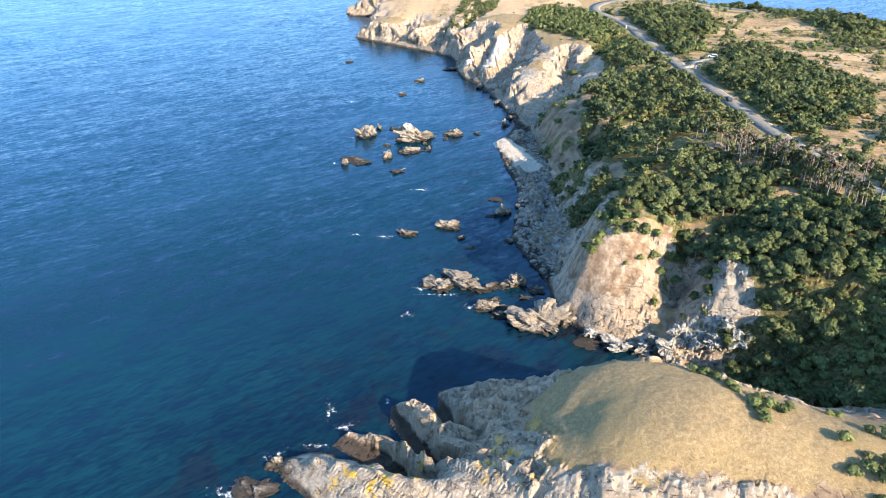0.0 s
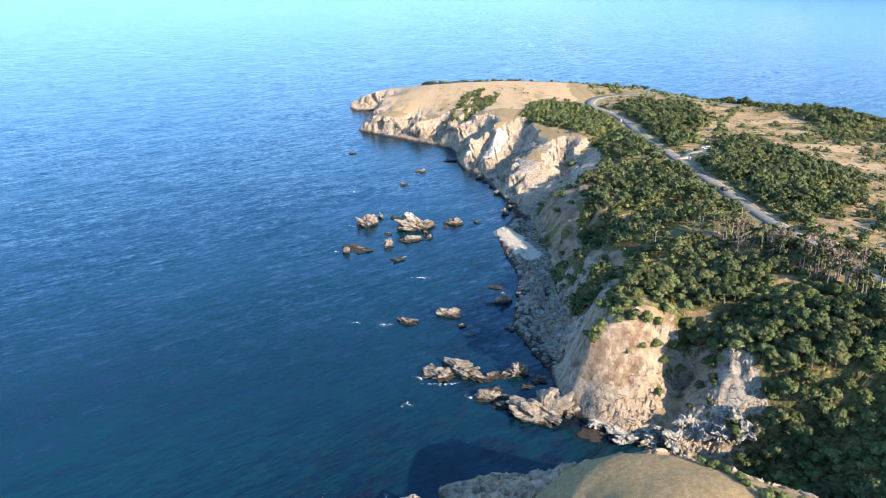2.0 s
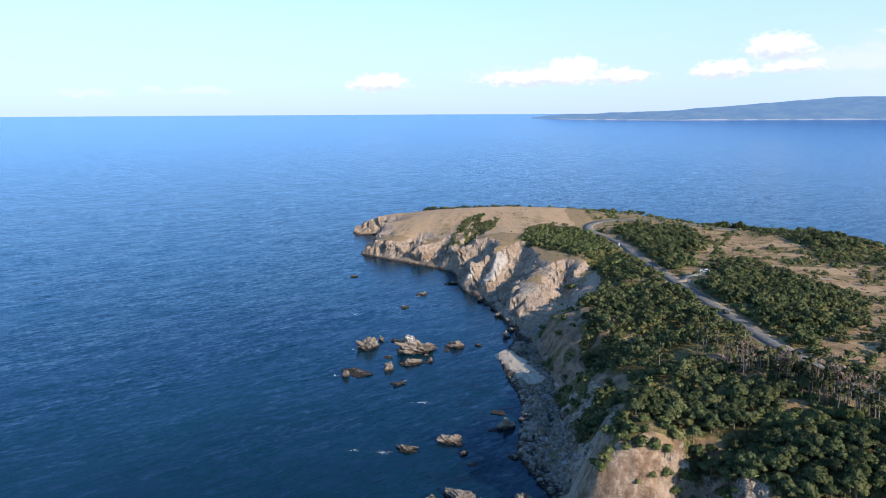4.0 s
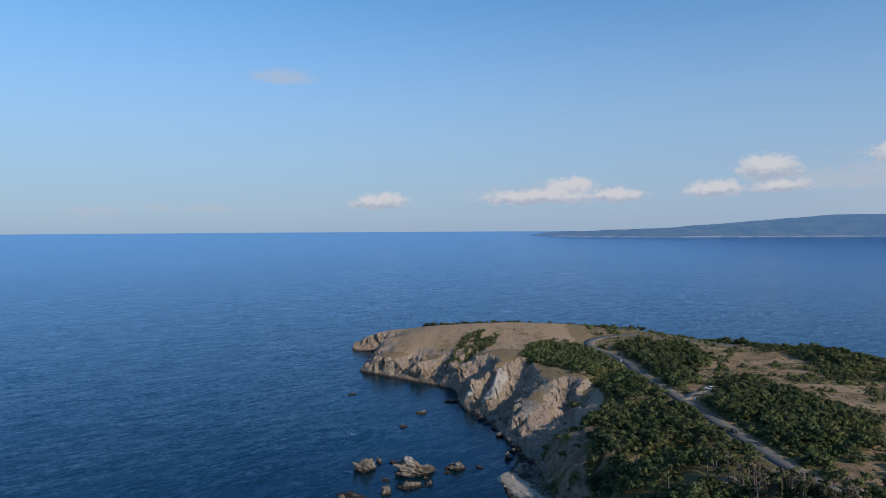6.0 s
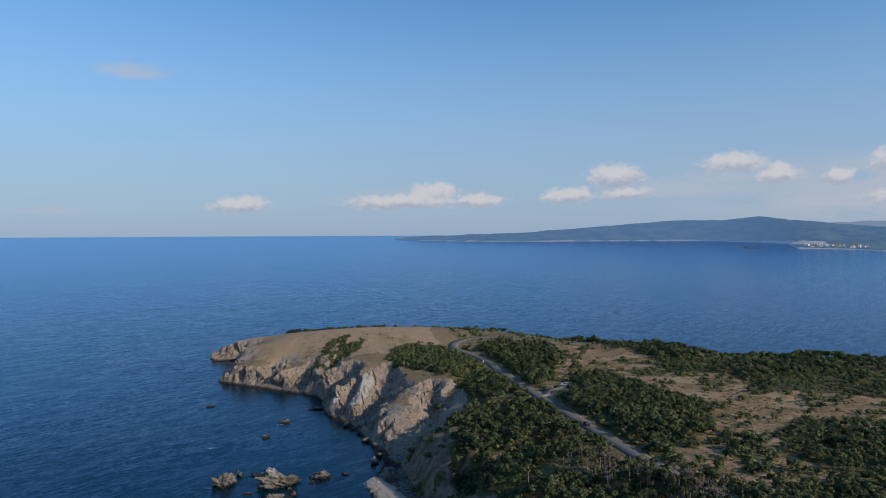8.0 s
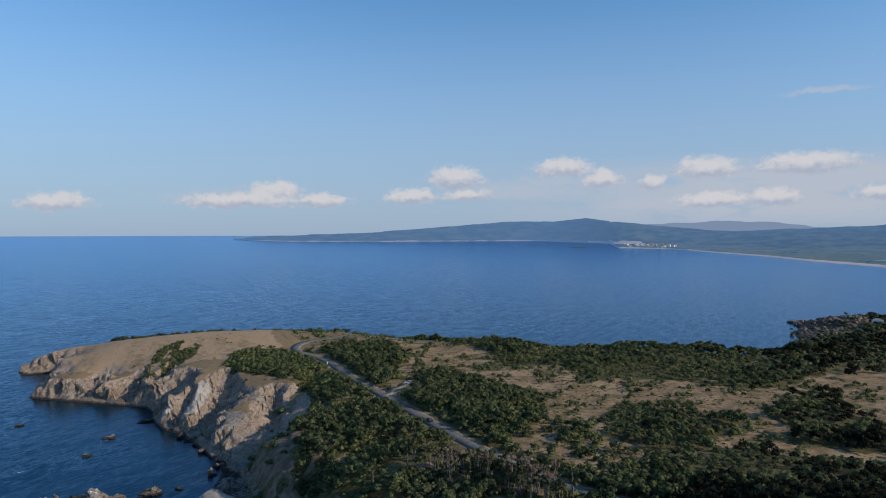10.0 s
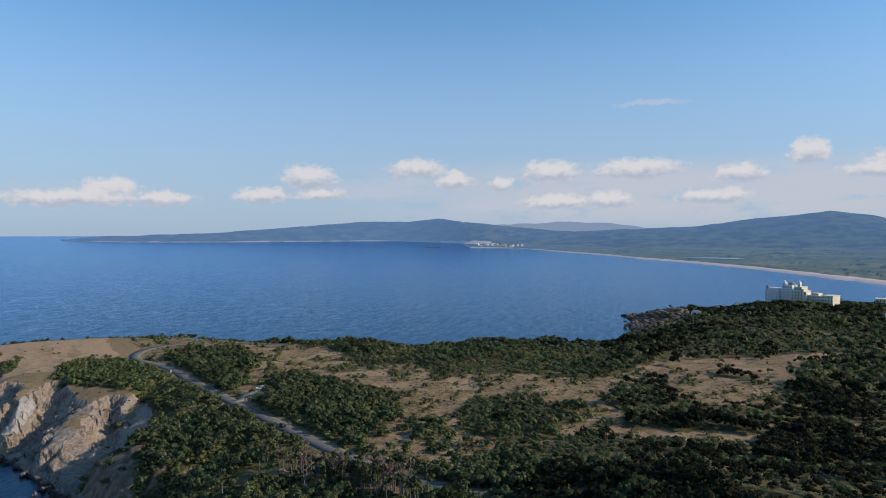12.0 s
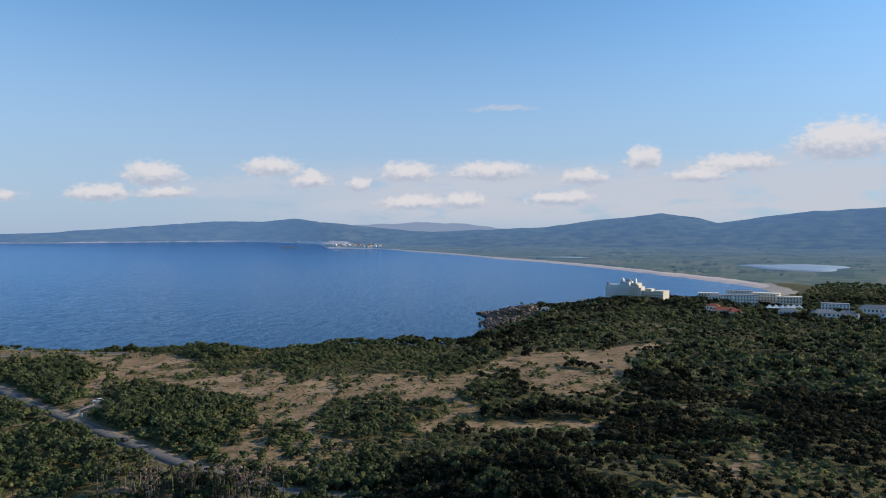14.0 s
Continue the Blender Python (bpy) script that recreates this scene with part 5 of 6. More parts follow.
# shrubs on the grassy headland
DOME_SHRUBS = [(42.9, 92.6, 0.8), (44.5, 91.6, 0.9), (45.7, 90.1, 0.8), (47.1, 87.8, 0.8), (47.4, 85.9, 0.75), (49.0, 82.7, 0.9), (49.5, 80.7, 0.9), (50.4, 84.3, 0.9), (51.8, 83.0, 1.0),
               (53.2, 81.9, 0.9), (55.0, 83.0, 0.7), (49.3, 79.0, 0.8), (63.6, 83.5, 0.7), (62.3, 83.7, 0.6), (65.2, 78.1, 0.8), (67.0, 76.8, 0.9), (61.3, 70.8, 1.0), (62.7, 69.6, 1.1), (58.9, 70.5, 0.9)]
for k, (px, py, s) in enumerate(DOME_SHRUBS):
    ob = set_plant(models[k % 5], px, py, s, 70 * k, True)
    tagged(ob, "rounded green shrub on dry headland grass", group="shrubs on the grassy headland")
for k in range(34):
    px, py = rng.uniform(60, 90), rng.uniform(60, 78)
    if 63 + (px - 60) * 0.1 < py + (px - 60) * 0.35:
        tagged(set_plant(models[k % 5], px, py, rng.uniform(0.5, 1.0), 40 * k, True), "rounded green shrub on dry headland grass", group="shrubs on the grassy headland")
# single shrubs on the cliffs
for k, (px, py, s) in enumerate([(36.5, 147.5, 1.3), (37.8, 148.6, 1.4), (39.0, 149.8, 1.2), (36.0, 150.5, 1.0), (42.5, 148.5, 1.1), (46.0, 149.0, 1.3), (48.0, 145.0, 0.9), (44.5, 144.0, 0.7), (49.5, 149.0, 1.4), (54.0, 146.0, 1.2), (56.5, 148.5, 1.5), (58.5, 147.0, 1.2), (62.0, 134.5, 1.1), (66.0, 136.5, 1.3), (69.5, 135.0, 1.2), (60.5, 131.5, 0.8), (72.0, 127.5, 1.0), (78.0, 126.5, 1.2), (40.5, 157, 1.5), (41.5, 155, 1.2), (48, 152, 0.9), (52, 147, 1.3), (53, 150, 1.2), (60, 137, 1.0), (62, 136, 1.1), (64, 137, 0.9), (57, 134, 0.8), (73, 131, 1.0), (44, 161, 1.0), (41, 250, 1.2), (46, 262, 1.3), (64, 331, 1.8), (62, 333, 1.6), (43, 222, 1.2), (44, 235, 1.1)]):
    tagged(set_plant(models[k % 5], px, py, s, 50 * k, True), "bright green shrub growing on a bare cliff", group="shrubs on the cliffs")

# fields and woods inland
x, y = scatter(106, 345, -40, 600, 3.4)
d = sample(wood, x, y)
keep = (rng.uniform(0, 1, len(x)) < d) & in_sight(x, y, sample(height, x, y)) & (sample(road_near, x, y) > 4.8)
x, y, d = x[keep], y[keep], d[keep]
big = (fbm(x / 16, y / 16, 0, 3, 0.5, 62) > -0.2) & (d > 0.68)
# picked by bearing from the camera: trees with shade painted into the leaves
shaded_wood = np.degrees(np.arctan2(-x, y)) + 8 * fbm(x / 30, y / 30, 0, 3, 0.5, 67) + np.maximum(0, y - 230) * 0.10 + rng.normal(size=len(x)) * 4 < -50
for name, label, pick_, leaves in (("field_thicket", "green oak thickets in a dry brown field", big & ~shaded_wood, OAK), ("dark_woodland", "dense woodland on the near side of the field, shade painted into its leaves", big & shaded_wood, SHADED_OAK)):
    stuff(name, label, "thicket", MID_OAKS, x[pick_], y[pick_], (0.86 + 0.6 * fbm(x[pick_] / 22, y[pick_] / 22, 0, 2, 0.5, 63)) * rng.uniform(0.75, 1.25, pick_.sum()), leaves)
stuff("field_scrub", "scattered low scrub in a dry brown field", "scrub", MID_SHRUBS, x[~big], y[~big], rng.uniform(0.7, 1.5, (~big).sum()), SCRUB)
x, y = scatter(108, 340, 130, 520, 2.0)
low_model = [crown_arrays(rng, [(0, 0, 0.1, 0.7), (0.6, 0.3, 0.1, 0.5)], 16, 0.45, 0.7) for k in range(4)]
keep = (rng.uniform(0, 1, len(x)) < 0.6 * smooth(fbm(x / 9, y / 9, 0, 3, 0.55, 68), -0.3, 0.25)) & (sample(wood, x, y) < 0.5) & (sample(road_near, x, y) > 4.5) & in_sight(x, y, 23.0)
stuff("field_tufts", "low dry tufts and seedlings in the brown field", "scrub", low_model, x[keep], y[keep], rng.uniform(0.35, 1.1, keep.sum()), SCRUB, 0.8)
x, y = scatter(-16, 106, 556, 600, 2.4)
keep = (rng.uniform(0, 1, len(x)) < sample(wood, x, y)) & (sample(height, x, y) > 7)
stuff("rim_trees", "windswept trees along the back rim of the headland", "trees", MID_OAKS, x[keep], y[keep], rng.uniform(0.55, 1.0, keep.sum()), OAK)
x, y = scatter(-15, 106, 440, 556, 2.2)
d = sample(wood, x, y)
keep = (rng.uniform(0, 1, len(x)) < d) & (sample(height, x, y) > 7) & (sample(road_near, x, y) > 4.6)
stuff("tip_scrub", "low scrub on the far end of the headland", "scrub", MID_SHRUBS, x[keep], y[keep], rng.uniform(0.5, 1.0, keep.sum()), SCRUB)
x, y = scatter(345, 1100, -60, 520, 6.0)
d = sample(wood, x, y)
keep = (rng.uniform(0, 1, len(x)) < d) & in_sight(x, y, 18.0)
x, y = x[keep], y[keep]
# a share of the far trees gets the shade-coloured leaves too
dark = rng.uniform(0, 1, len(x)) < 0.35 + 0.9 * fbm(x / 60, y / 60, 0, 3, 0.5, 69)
for name, label, pick_, leaves in (("far_woodland", "dense green woodland reaching to the town", ~dark, OAK), ("far_dark_woodland", "dense woodland reaching to the town, shade painted into its leaves", dark, SHADED_OAK)):
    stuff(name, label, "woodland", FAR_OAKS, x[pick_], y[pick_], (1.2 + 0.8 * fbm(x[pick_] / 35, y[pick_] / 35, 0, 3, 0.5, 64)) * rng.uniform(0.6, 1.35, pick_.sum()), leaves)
x, y = scatter(1060, 1390, -60, 300, 11.0)
keep = sample(height, x, y) > 3
stuff("plain_trees", "dark trees beyond the seaside town", "trees", FAR_OAKS, x[keep], y[keep], rng.uniform(1.1, 2.2, keep.sum()), OAK)

# dry grass tussocks and small bushes of the headlands: low clumps on open slopes
x, y = scatter(14, 75, 62, 110, 0.62)
keep = sample(grass_dome * 1.0, x, y) > 0.5
TUFT = leaf_material("dry_grass", (0.19, 0.136, 0.072), (0.31, 0.23, 0.125), (0.24, 0.18, 0.09), 0.3)
tufts = [crown_arrays(rng, [(0, 0, 0.0, 0.26)], 6, 0.30, 0.6, 0) for k in range(4)]
stuff("dry_grass", "pale dry grass tussocks on the headland", "grass", tufts, x[keep], y[keep], rng.uniform(0.3, 0.62, keep.sum()), TUFT, 0.7)
x, y = scatter(-30, 100, 300, 560, 2.4)
keep = (rng.uniform(0, 1, len(x)) < 0.025 * (fbm(x / 15, y / 15, 0, 3, 0.5, 66) > 0.05)) & (sample(height, x, y) > 7) & (sample(STEEP, x, y) < 0.9) & (sample(wood, x, y) < 0.2)
stuff("cliff_scrub", "dry low scrub on the cliff tops", "scrub", MID_SHRUBS, x[keep], y[keep], rng.uniform(0.3, 0.7, keep.sum()), SCRUB)


# pines beside the road: bare stems with thin tops, some dead
def pine_arrays(rng, dead):
    tall = rng.uniform(6.5, 9.0)
    lean = rng.uniform(-0.4, 0.4, 2)
    trunk = [tube_arrays([(0, 0, -0.5), (lean[0] * 0.4, lean[1] * 0.4, tall * 0.5), (lean[0], lean[1], tall)], (0.16, 0.12, 0.04))]
    lobes = []
    for k in range(9):
        a, r, h = k * 2.4, rng.uniform(0.5, 1.3), tall * rng.uniform(0.55, 0.98)
        trunk.append(tube_arrays([(lean[0] * h / tall, lean[1] * h / tall, h - 0.3), (math.cos(a) * r, math.sin(a) * r, h)], (0.045, 0.02), 4))
        lobes.append((math.cos(a) * r * 0.8, math.sin(a) * r * 0.8, h, rng.uniform(0.35, 0.62)))
    return joined(trunk), crown_arrays(rng, lobes, 70 if dead else 150, 0.38 if dead else 0.5, 0.6, 0)


pines = []
for k in range(6):
    dead = k >= 4
    trunk, crown = pine_arrays(rng, dead)
    root = thing("dead_pine" if dead else "pine_tree", "dead pine with bare grey twigs beside the road" if dead else "tall thin pine with bare stem and sparse top", "tree", group="pines beside the road")
    part("trunk", plant_mesh("trunk", trunk, DEAD_BARK), None, root)
    part("crown", plant_mesh("crown", crown, DEAD_TWIGS if dead else NEEDLES), None, root)
    pines.append(root)
stand = [(80, 206), (82, 205), (66, 199)]
while len(stand) < 95:
    t = rng.uniform(0, 1)
    px, py = 87 + t * 19 + rng.normal() * 3.2, 199 - t * 40 + rng.normal() * 4.5
    if sample(road_near, px, py) > 5:
        stand.append((px, py))
for k, (px, py) in enumerate(stand):
    set_plant(pines[k % 6], px, py, rng.uniform(0.95, 1.3), rng.uniform(0, 360), k >= 6)


# ---- rocks ----
def rock_mesh(name, w, d, h, seed, detail=4):
    """A craggy rock w by d metres, h above the water, with layers that dip to one side."""
    bm = bmesh.new()
    bmesh.ops.create_icosphere(bm, subdivisions=detail, radius=1.0)
    v = np.array([p.co[:] for p in bm.verts])
    s = seed * 7.3
    # cut by random planes, then broken into blocks along the layers
    g = np.random.default_rng(seed)
    cut = g.normal(size=(16, 3)) * [1, 1, 0.8]
    cut /= np.linalg.norm(cut, axis=1)[:, None]
    reach = g.uniform(0.62, 1.0, 16)
    r = np.min(reach[None] / np.maximum(v @ cut.T, 0.08), axis=1)
    r = np.minimum(r, 1.25)
    p = v * r[:, None]
    dip = p[:, 0] * 0.5 + p[:, 1] * 0.35 + p[:, 2] * 0.8
    side = p[:, 0] * 0.6 - p[:, 1] * 0.7
    big_, edge_ = facets(dip * 2.6 + s, side * 1.5, p[:, 2] * 1.2 + p[:, 0] * 0.8, seed + 5)
    low_, edge2_ = facets(dip * 7.0 + s, side * 4.0, p[:, 1] * 3.5, seed + 15)
    lob = value_noise(v[:, 0] * 1.5 + s, v[:, 1] * 1.5, 0 * s, seed + 3) - 0.5
    r = r * (1 + 0.42 * big_ + 0.17 * low_ - 0.13 * (1 - edge_) - 0.05 * (1 - edge2_) + 0.6 * lob)
    v = v * r[:, None]
    top = max(v[:, 2].max(), 0.1)
    v[:, 0] *= w / 2 / 0.95
    v[:, 1] *= d / 2 / 0.95
    v[:, 2] = np.where(v[:, 2] > 0, v[:, 2] / top * h, v[:, 2] * 1.2)
    for p, c in zip(bm.verts, v):
        p.co = c
    for f in bm.faces:
        f.smooth = False
    me = bpy.data.meshes.new(name)
    bm.to_mesh(me)
    bm.free()
    return me


def sea_rock(x, y, w, seen, material, seed, label, name="sea_rock", group="rocks off the shore", z=-0.1, turn=0.0, detail=4):
    d = w * 0.72
    k = math.hypot(x, y)
    tilt = EYE / math.hypot(EYE, k)
    h = max(0.45, (seen - d * tilt * 0.8) / math.sqrt(1 - tilt * tilt))
    me = rock_mesh(name, w, d, h, seed, 5 if w > 6 else detail)
    me.materials.append(material)
    ob = tagged(new(name, me), label, "rock", group)
    ob.matrix_world = pose(x + x / k * d * 0.35, y + y / k * d * 0.35, z, 0, 0, turn)
    return ob


# place of the foot, breadth and seen height
OUTER_ROCKS = [(-27.5, 288.9, 3.6, 3.1), (-20.8, 287.2, 6.1, 2.0), (-13.8, 260.0, 8.9, 4.2), (-5.9, 263.1, 4.2, 2.3), (-21.5, 255.1, 5.1, 3.7), (-34.1, 251.0, 10.0, 3.2),
               (-38.1, 248.1, 3.6, 3.2), (-17.0, 239.9, 4.8, 2.2), (6.1, 280.1, 7.0, 4.5), (1.2, 275.9, 2.9, 1.5), (14.8, 282.1, 3.5, 1.5), (-12.4, 365.9, 5.7, 2.5), (-20.2, 340.6, 4.1, 1.8),
               (-55.4, 408.9, 4.9, 1.6), (-7.5, 270, 3.0, 1.6), (-23, 268, 3.2, 1.6)]
INNER_ROCKS = [(18.2, 214.5, 4.3, 1.6), (20.1, 203.2, 5.7, 4.6), (15.0, 201.6, 3.4, 1.5), (20.2, 184.0, 4.2, 2.1), (-11.4, 188.9, 7.2, 3.2), (2.5, 193.2, 7.3, 4.0), (6.1, 186.9, 2.5, 1.8),
               (8.1, 180.0, 4.4, 1.4), (-2.5, 157.7, 9.4, 4.7), (5.0, 158.2, 11.1, 5.9), (12.3, 156.3, 6.6, 3.1), (19.8, 158.3, 7.9, 5.4), (24.6, 155.4, 4.7, 2.5), (10.9, 146.8, 7.5, 4.2), (14.5, 143.8, 6.2, 3.0),
               (1.0, 157.4, 8.0, 4.2), (9.0, 157.0, 7.0, 3.4), (16.3, 157.6, 6.0, 3.2), (21.5, 152.5, 4.0, 2.0), (12.6, 150.2, 4.6, 2.3), (16.6, 146.6, 4.8, 2.4), (18.5, 141.5, 6.0, 3.0), (28.5, 141.5, 6.5, 4.2)]
for k, (rx, ry, w, s) in enumerate(OUTER_ROCKS):
    sea_rock(rx, ry, w, s, GREY_ROCK, 100 + k, "weathered brown rock rising from the sea", turn=25 * (k % 5) - 40)
for k, (rx, ry, w, s) in enumerate(INNER_ROCKS):
    sea_rock(rx, ry, w, s, GREY_ROCK, 200 + k, "craggy tan rock in shallow water near the shore", turn=20 * (k % 4) - 30)
sea_rock(-33.6, 279.0, 8.7, 6.8, BIRD_ROCK, 301, "tall brown sea rock with bird-whitened top")
sea_rock(-10.9, 273.6, 15.6, 9.2, BIRD_ROCK, 302, "broad brown rock island with whitened peak")
sea_rock(24.3, 137.5, 15.6, 9.4, GREY_ROCK, 303, "big layered grey-brown rock at the cliff foot", turn=-20, detail=5)
sea_rock(-34.3, 86.0, 9.1, 4.6, GREY_ROCK, 304, "low wave-washed rock off the headland", turn=-25, detail=5)
sea_rock(-31.3, 94.0, 5.2, 3.4, GREY_ROCK, 305, "low wave-washed rock off the headland", turn=15)
FOOT_ROCKS = [(27.6, 293.4, 3.7, 3.7), (5.1, 390.8, 8.1, 2.2), (19.8, 353.8, 7.4, 3.1), (26.2, 337.6, 5.9, 3.0), (28, 326, 5, 3), (23, 346, 4, 2.4), (33, 308, 5, 3), (36, 300, 5, 2.6), (31, 302, 4, 2.4), (38, 296, 5, 2),
              (34.5, 131.7, 8.5, 3.0), (40, 131, 5, 2.5), (46.6, 131.6, 7, 3.6), (50, 129, 6, 3), (44, 134, 4, 2), (31, 141, 4, 3)]
for k, (rx, ry, w, s) in enumerate(FOOT_ROCKS):
    sea_rock(rx, ry, w, s, DARK_ROCK if 3 < k < 10 else GREY_ROCK, 400 + k, "dark wet boulder at the cliff foot" if 3 < k < 10 else "grey-brown boulder at the cliff foot", "boulder", "boulders at the cliff foot", 0.1, 37 * k % 90)

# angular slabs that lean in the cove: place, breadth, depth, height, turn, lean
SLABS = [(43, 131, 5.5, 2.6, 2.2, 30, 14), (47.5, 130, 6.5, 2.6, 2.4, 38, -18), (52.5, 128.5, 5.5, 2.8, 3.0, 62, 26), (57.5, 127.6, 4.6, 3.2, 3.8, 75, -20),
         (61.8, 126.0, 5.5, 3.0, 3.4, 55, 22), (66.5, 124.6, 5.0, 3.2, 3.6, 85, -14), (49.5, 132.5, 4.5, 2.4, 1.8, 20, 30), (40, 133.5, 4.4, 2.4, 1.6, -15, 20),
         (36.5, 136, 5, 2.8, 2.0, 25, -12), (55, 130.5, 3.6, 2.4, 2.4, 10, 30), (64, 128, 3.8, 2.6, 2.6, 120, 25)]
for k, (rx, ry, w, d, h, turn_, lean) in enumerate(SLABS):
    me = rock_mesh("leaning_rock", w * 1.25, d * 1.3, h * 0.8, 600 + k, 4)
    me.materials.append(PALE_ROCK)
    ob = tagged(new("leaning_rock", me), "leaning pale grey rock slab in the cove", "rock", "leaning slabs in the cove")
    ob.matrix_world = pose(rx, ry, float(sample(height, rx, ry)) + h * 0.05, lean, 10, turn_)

# shore boulders, one by one
small = [rock_mesh("boulder", 1.5, 1.2, 0.7, 500 + k, 2) for k in range(6)]
for k, me in enumerate(small):
    me.materials.append(PALE_ROCK if k % 2 else GREY_ROCK)
rng = np.random.default_rng(19)
made = 0
while made < 260:
    t = rng.uniform(0, 1)
    by = 162 + t * 88
    bx = rng.uniform(22 + 3 * abs(t - 0.4), 39)
    if sample(base, bx, by) < 0.05 or by > 236:
        continue
    ob = tagged(new("boulder", small[made % 6]), "pale grey boulder on the stony shore" if made % 2 else "brown boulder on the stony shore", "boulder", "boulders on the stony shore")
    f = rng.uniform(0.5, 1.7) ** 1.2
    ob.matrix_world = pose(bx, by, float(sample(height, bx, by)) - 0.1, 0, 0, rng.uniform(0, 360)) @ Matrix.Diagonal((f, f, f * rng.uniform(0.6, 1.2), 1))
    made += 1


def stone_stuff(name, label, count, where, size, material):
    pieces, qs, n = [], [], 0
    for k in range(count):
        bx, by, bz = where()
        f = rng.uniform(*size)
        v = CUBE * f * rng.uniform(0.45, 1.35, (8, 3)) * [1.25, 0.8, 1]
        c, s = math.cos(k), math.sin(k)
        v = np.stack([v[:, 0] * c - v[:, 1] * s + bx, v[:, 0] * s + v[:, 1] * c + by, v[:, 2] * 0.6 + v[:, 0] * rng.uniform(-0.3, 0.3) + bz], 1)
        pieces.append(v), qs.append(CUBE_Q + n)
        n += 8
    me = quad_mesh(name, np.concatenate(pieces), np.concatenate(qs))
    me.materials.append(material)
    tagged(new(name, me), label, "stones", kind="stuff")


def on_shore():
    while True:
        bx, by = rng.uniform(20, 46), rng.uniform(158, 300)
        if sample(IN * 1.0, bx, by) > 0.6 and sample(STEEP, bx, by) < 0.75 and sample(beach, bx, by) < 0.4:
            return bx, by, float(sample(height, bx, by)) + 0.05


def on_cove():
    while True:
        bx, by = rng.uniform(40, 66), rng.uniform(119, 137)
        if sample(IN * 1.0, bx, by) > 0.6 and sample(base, bx, by) < 6:
            return bx, by, float(sample(height, bx, by)) + 0.1


stone_stuff("shore_stones", "grey stones heaped along the shore", 2200, on_shore, (0.25, 0.8), PALE_ROCK)
stone_stuff("cove_stones", "angular grey blocks in the shaded cove", 150, on_cove, (0.25, 0.8), PALE_ROCK)


def on_cape():
    while True:
        bx, by = rng.uniform(555, 712), rng.uniform(424, 529)
        if sample(cape * 1.0, bx, by) > 0.5 and sample(wood, bx, by) < 0.3:
            return bx, by, float(sample(height, bx, by)) + 0.2


stone_stuff("cape_rocks", "heaped pinkish brown rocks on a low cape", 560, on_cape, (1.0, 3.8), PINK_ROCK)

# ---- foam ----
def foam_material():
    m = bpy.data.materials.new("foam")
    m.use_nodes = True
    N = Nodes(m.node_tree)
    p = place(N)
    lace = N.noise(p, 1.1, 5.0, 0.7)
    d = N.add("ShaderNodeBsdfDiffuse")
    d.inputs[0].default_value = (0.62, 0.66, 0.68, 1)
    t = N.add("ShaderNodeBsdfTransparent")
    blend = N.add("ShaderNodeMixShader")
    N.link(N.step(N.math("ADD", N.attr("thick"), N.math("MULTIPLY", N.math("SUBTRACT", lace, 0.5), 3.0)), 0.45, 1.35), blend.inputs[0])
    N.link(t.outputs[0], blend.inputs[1]), N.link(d.outputs[0], blend.inputs[2])
    N.link(blend.outputs[0], N.add("ShaderNodeOutputMaterial").inputs[0])
    return m


FOAM = foam_material()


def foam(x, y, w, d):
    """A thin, torn patch of foam on the water."""
    k = np.linspace(0, 1, 7)
    a = np.arange(28) / 28 * 2 * math.pi
    R, A = np.meshgrid(k, a)
    rim = 1 + 0.35 * np.sin(3 * A + x) + 0.2 * np.sin(5 * A + y)
    v = np.stack([x + np.cos(A) * R * w * 1.1 * rim, y + np.sin(A) * R * d * 1.7 * rim, 0.05 + 0.06 * (1 - R)], -1)
    q = [(i * 7 + j, i * 7 + j + 1, ((i + 1) % 28) * 7 + j + 1, ((i + 1) % 28) * 7 + j) for i in range(28) for j in range(6)]
    me = quad_mesh("foam", v.reshape(-1, 3), q)
    set_attr(me, "thick", (1 - R) * 0.75)
    me.materials.append(FOAM)
    tagged(new("foam", me), "white foam of a small breaking wave", "foam", kind="stuff")


for fx, fy, w, d in [(-18.3, 188.3, 4, 1.5), (-27, 190, 2.5, 1), (-9, 146, 2, 1.5), (-39, 88, 4.5, 3), (-33, 97, 3, 1.5), (-25, 100, 5, 0.7), (-20, 105, 2.5, 1.5), (-24, 110, 1.6, 2.5),
                        (-8, 224, 5, 1.2), (-39, 279, 3, 1), (-14, 364, 4, 1.4), (-57, 408, 4, 1.4), (-6, 158, 3, 1.4), (7, 149, 3, 1.2), (-74, 560, 4, 2), (-86, 545, 5, 1.5), (-82, 500, 4, 1.5),
                        (-42, 249, 3, 1), (2, 392, 4, 1), (-1, 155, 8, 0.6), (-45, 330, 3, 1), (-12, 113, 1.5, 1)]:
    foam(fx, fy, w, d)

# ---- road, cars and posts ----
GRAVEL = speckled("road_gravel", (0.20, 0.165, 0.12), (0.33, 0.28, 0.215), 1.2)


def ribbon(name, line, zs, left, right, lift, material, label, category):
    pts = np.array(line)
    t = np.gradient(pts, axis=0)
    t /= np.linalg.norm(t, axis=1)[:, None]
    n = np.stack([-t[:, 1], t[:, 0]], 1)
    rows = [(left, -0.25), (left, lift), ((left + right) / 2, lift + 0.05), (right, lift), (right, -0.25)]
    v = np.stack([np.concatenate([pts + n * o, (zs + h)[:, None]], 1) for o, h in rows], 1)
    me = quad_mesh(name, v.reshape(-1, 3), grid_quads(len(pts), len(rows)))
    me.materials.append(material)
    shade_smooth(me)
    return tagged(new(name, me), label, category, kind="structure")


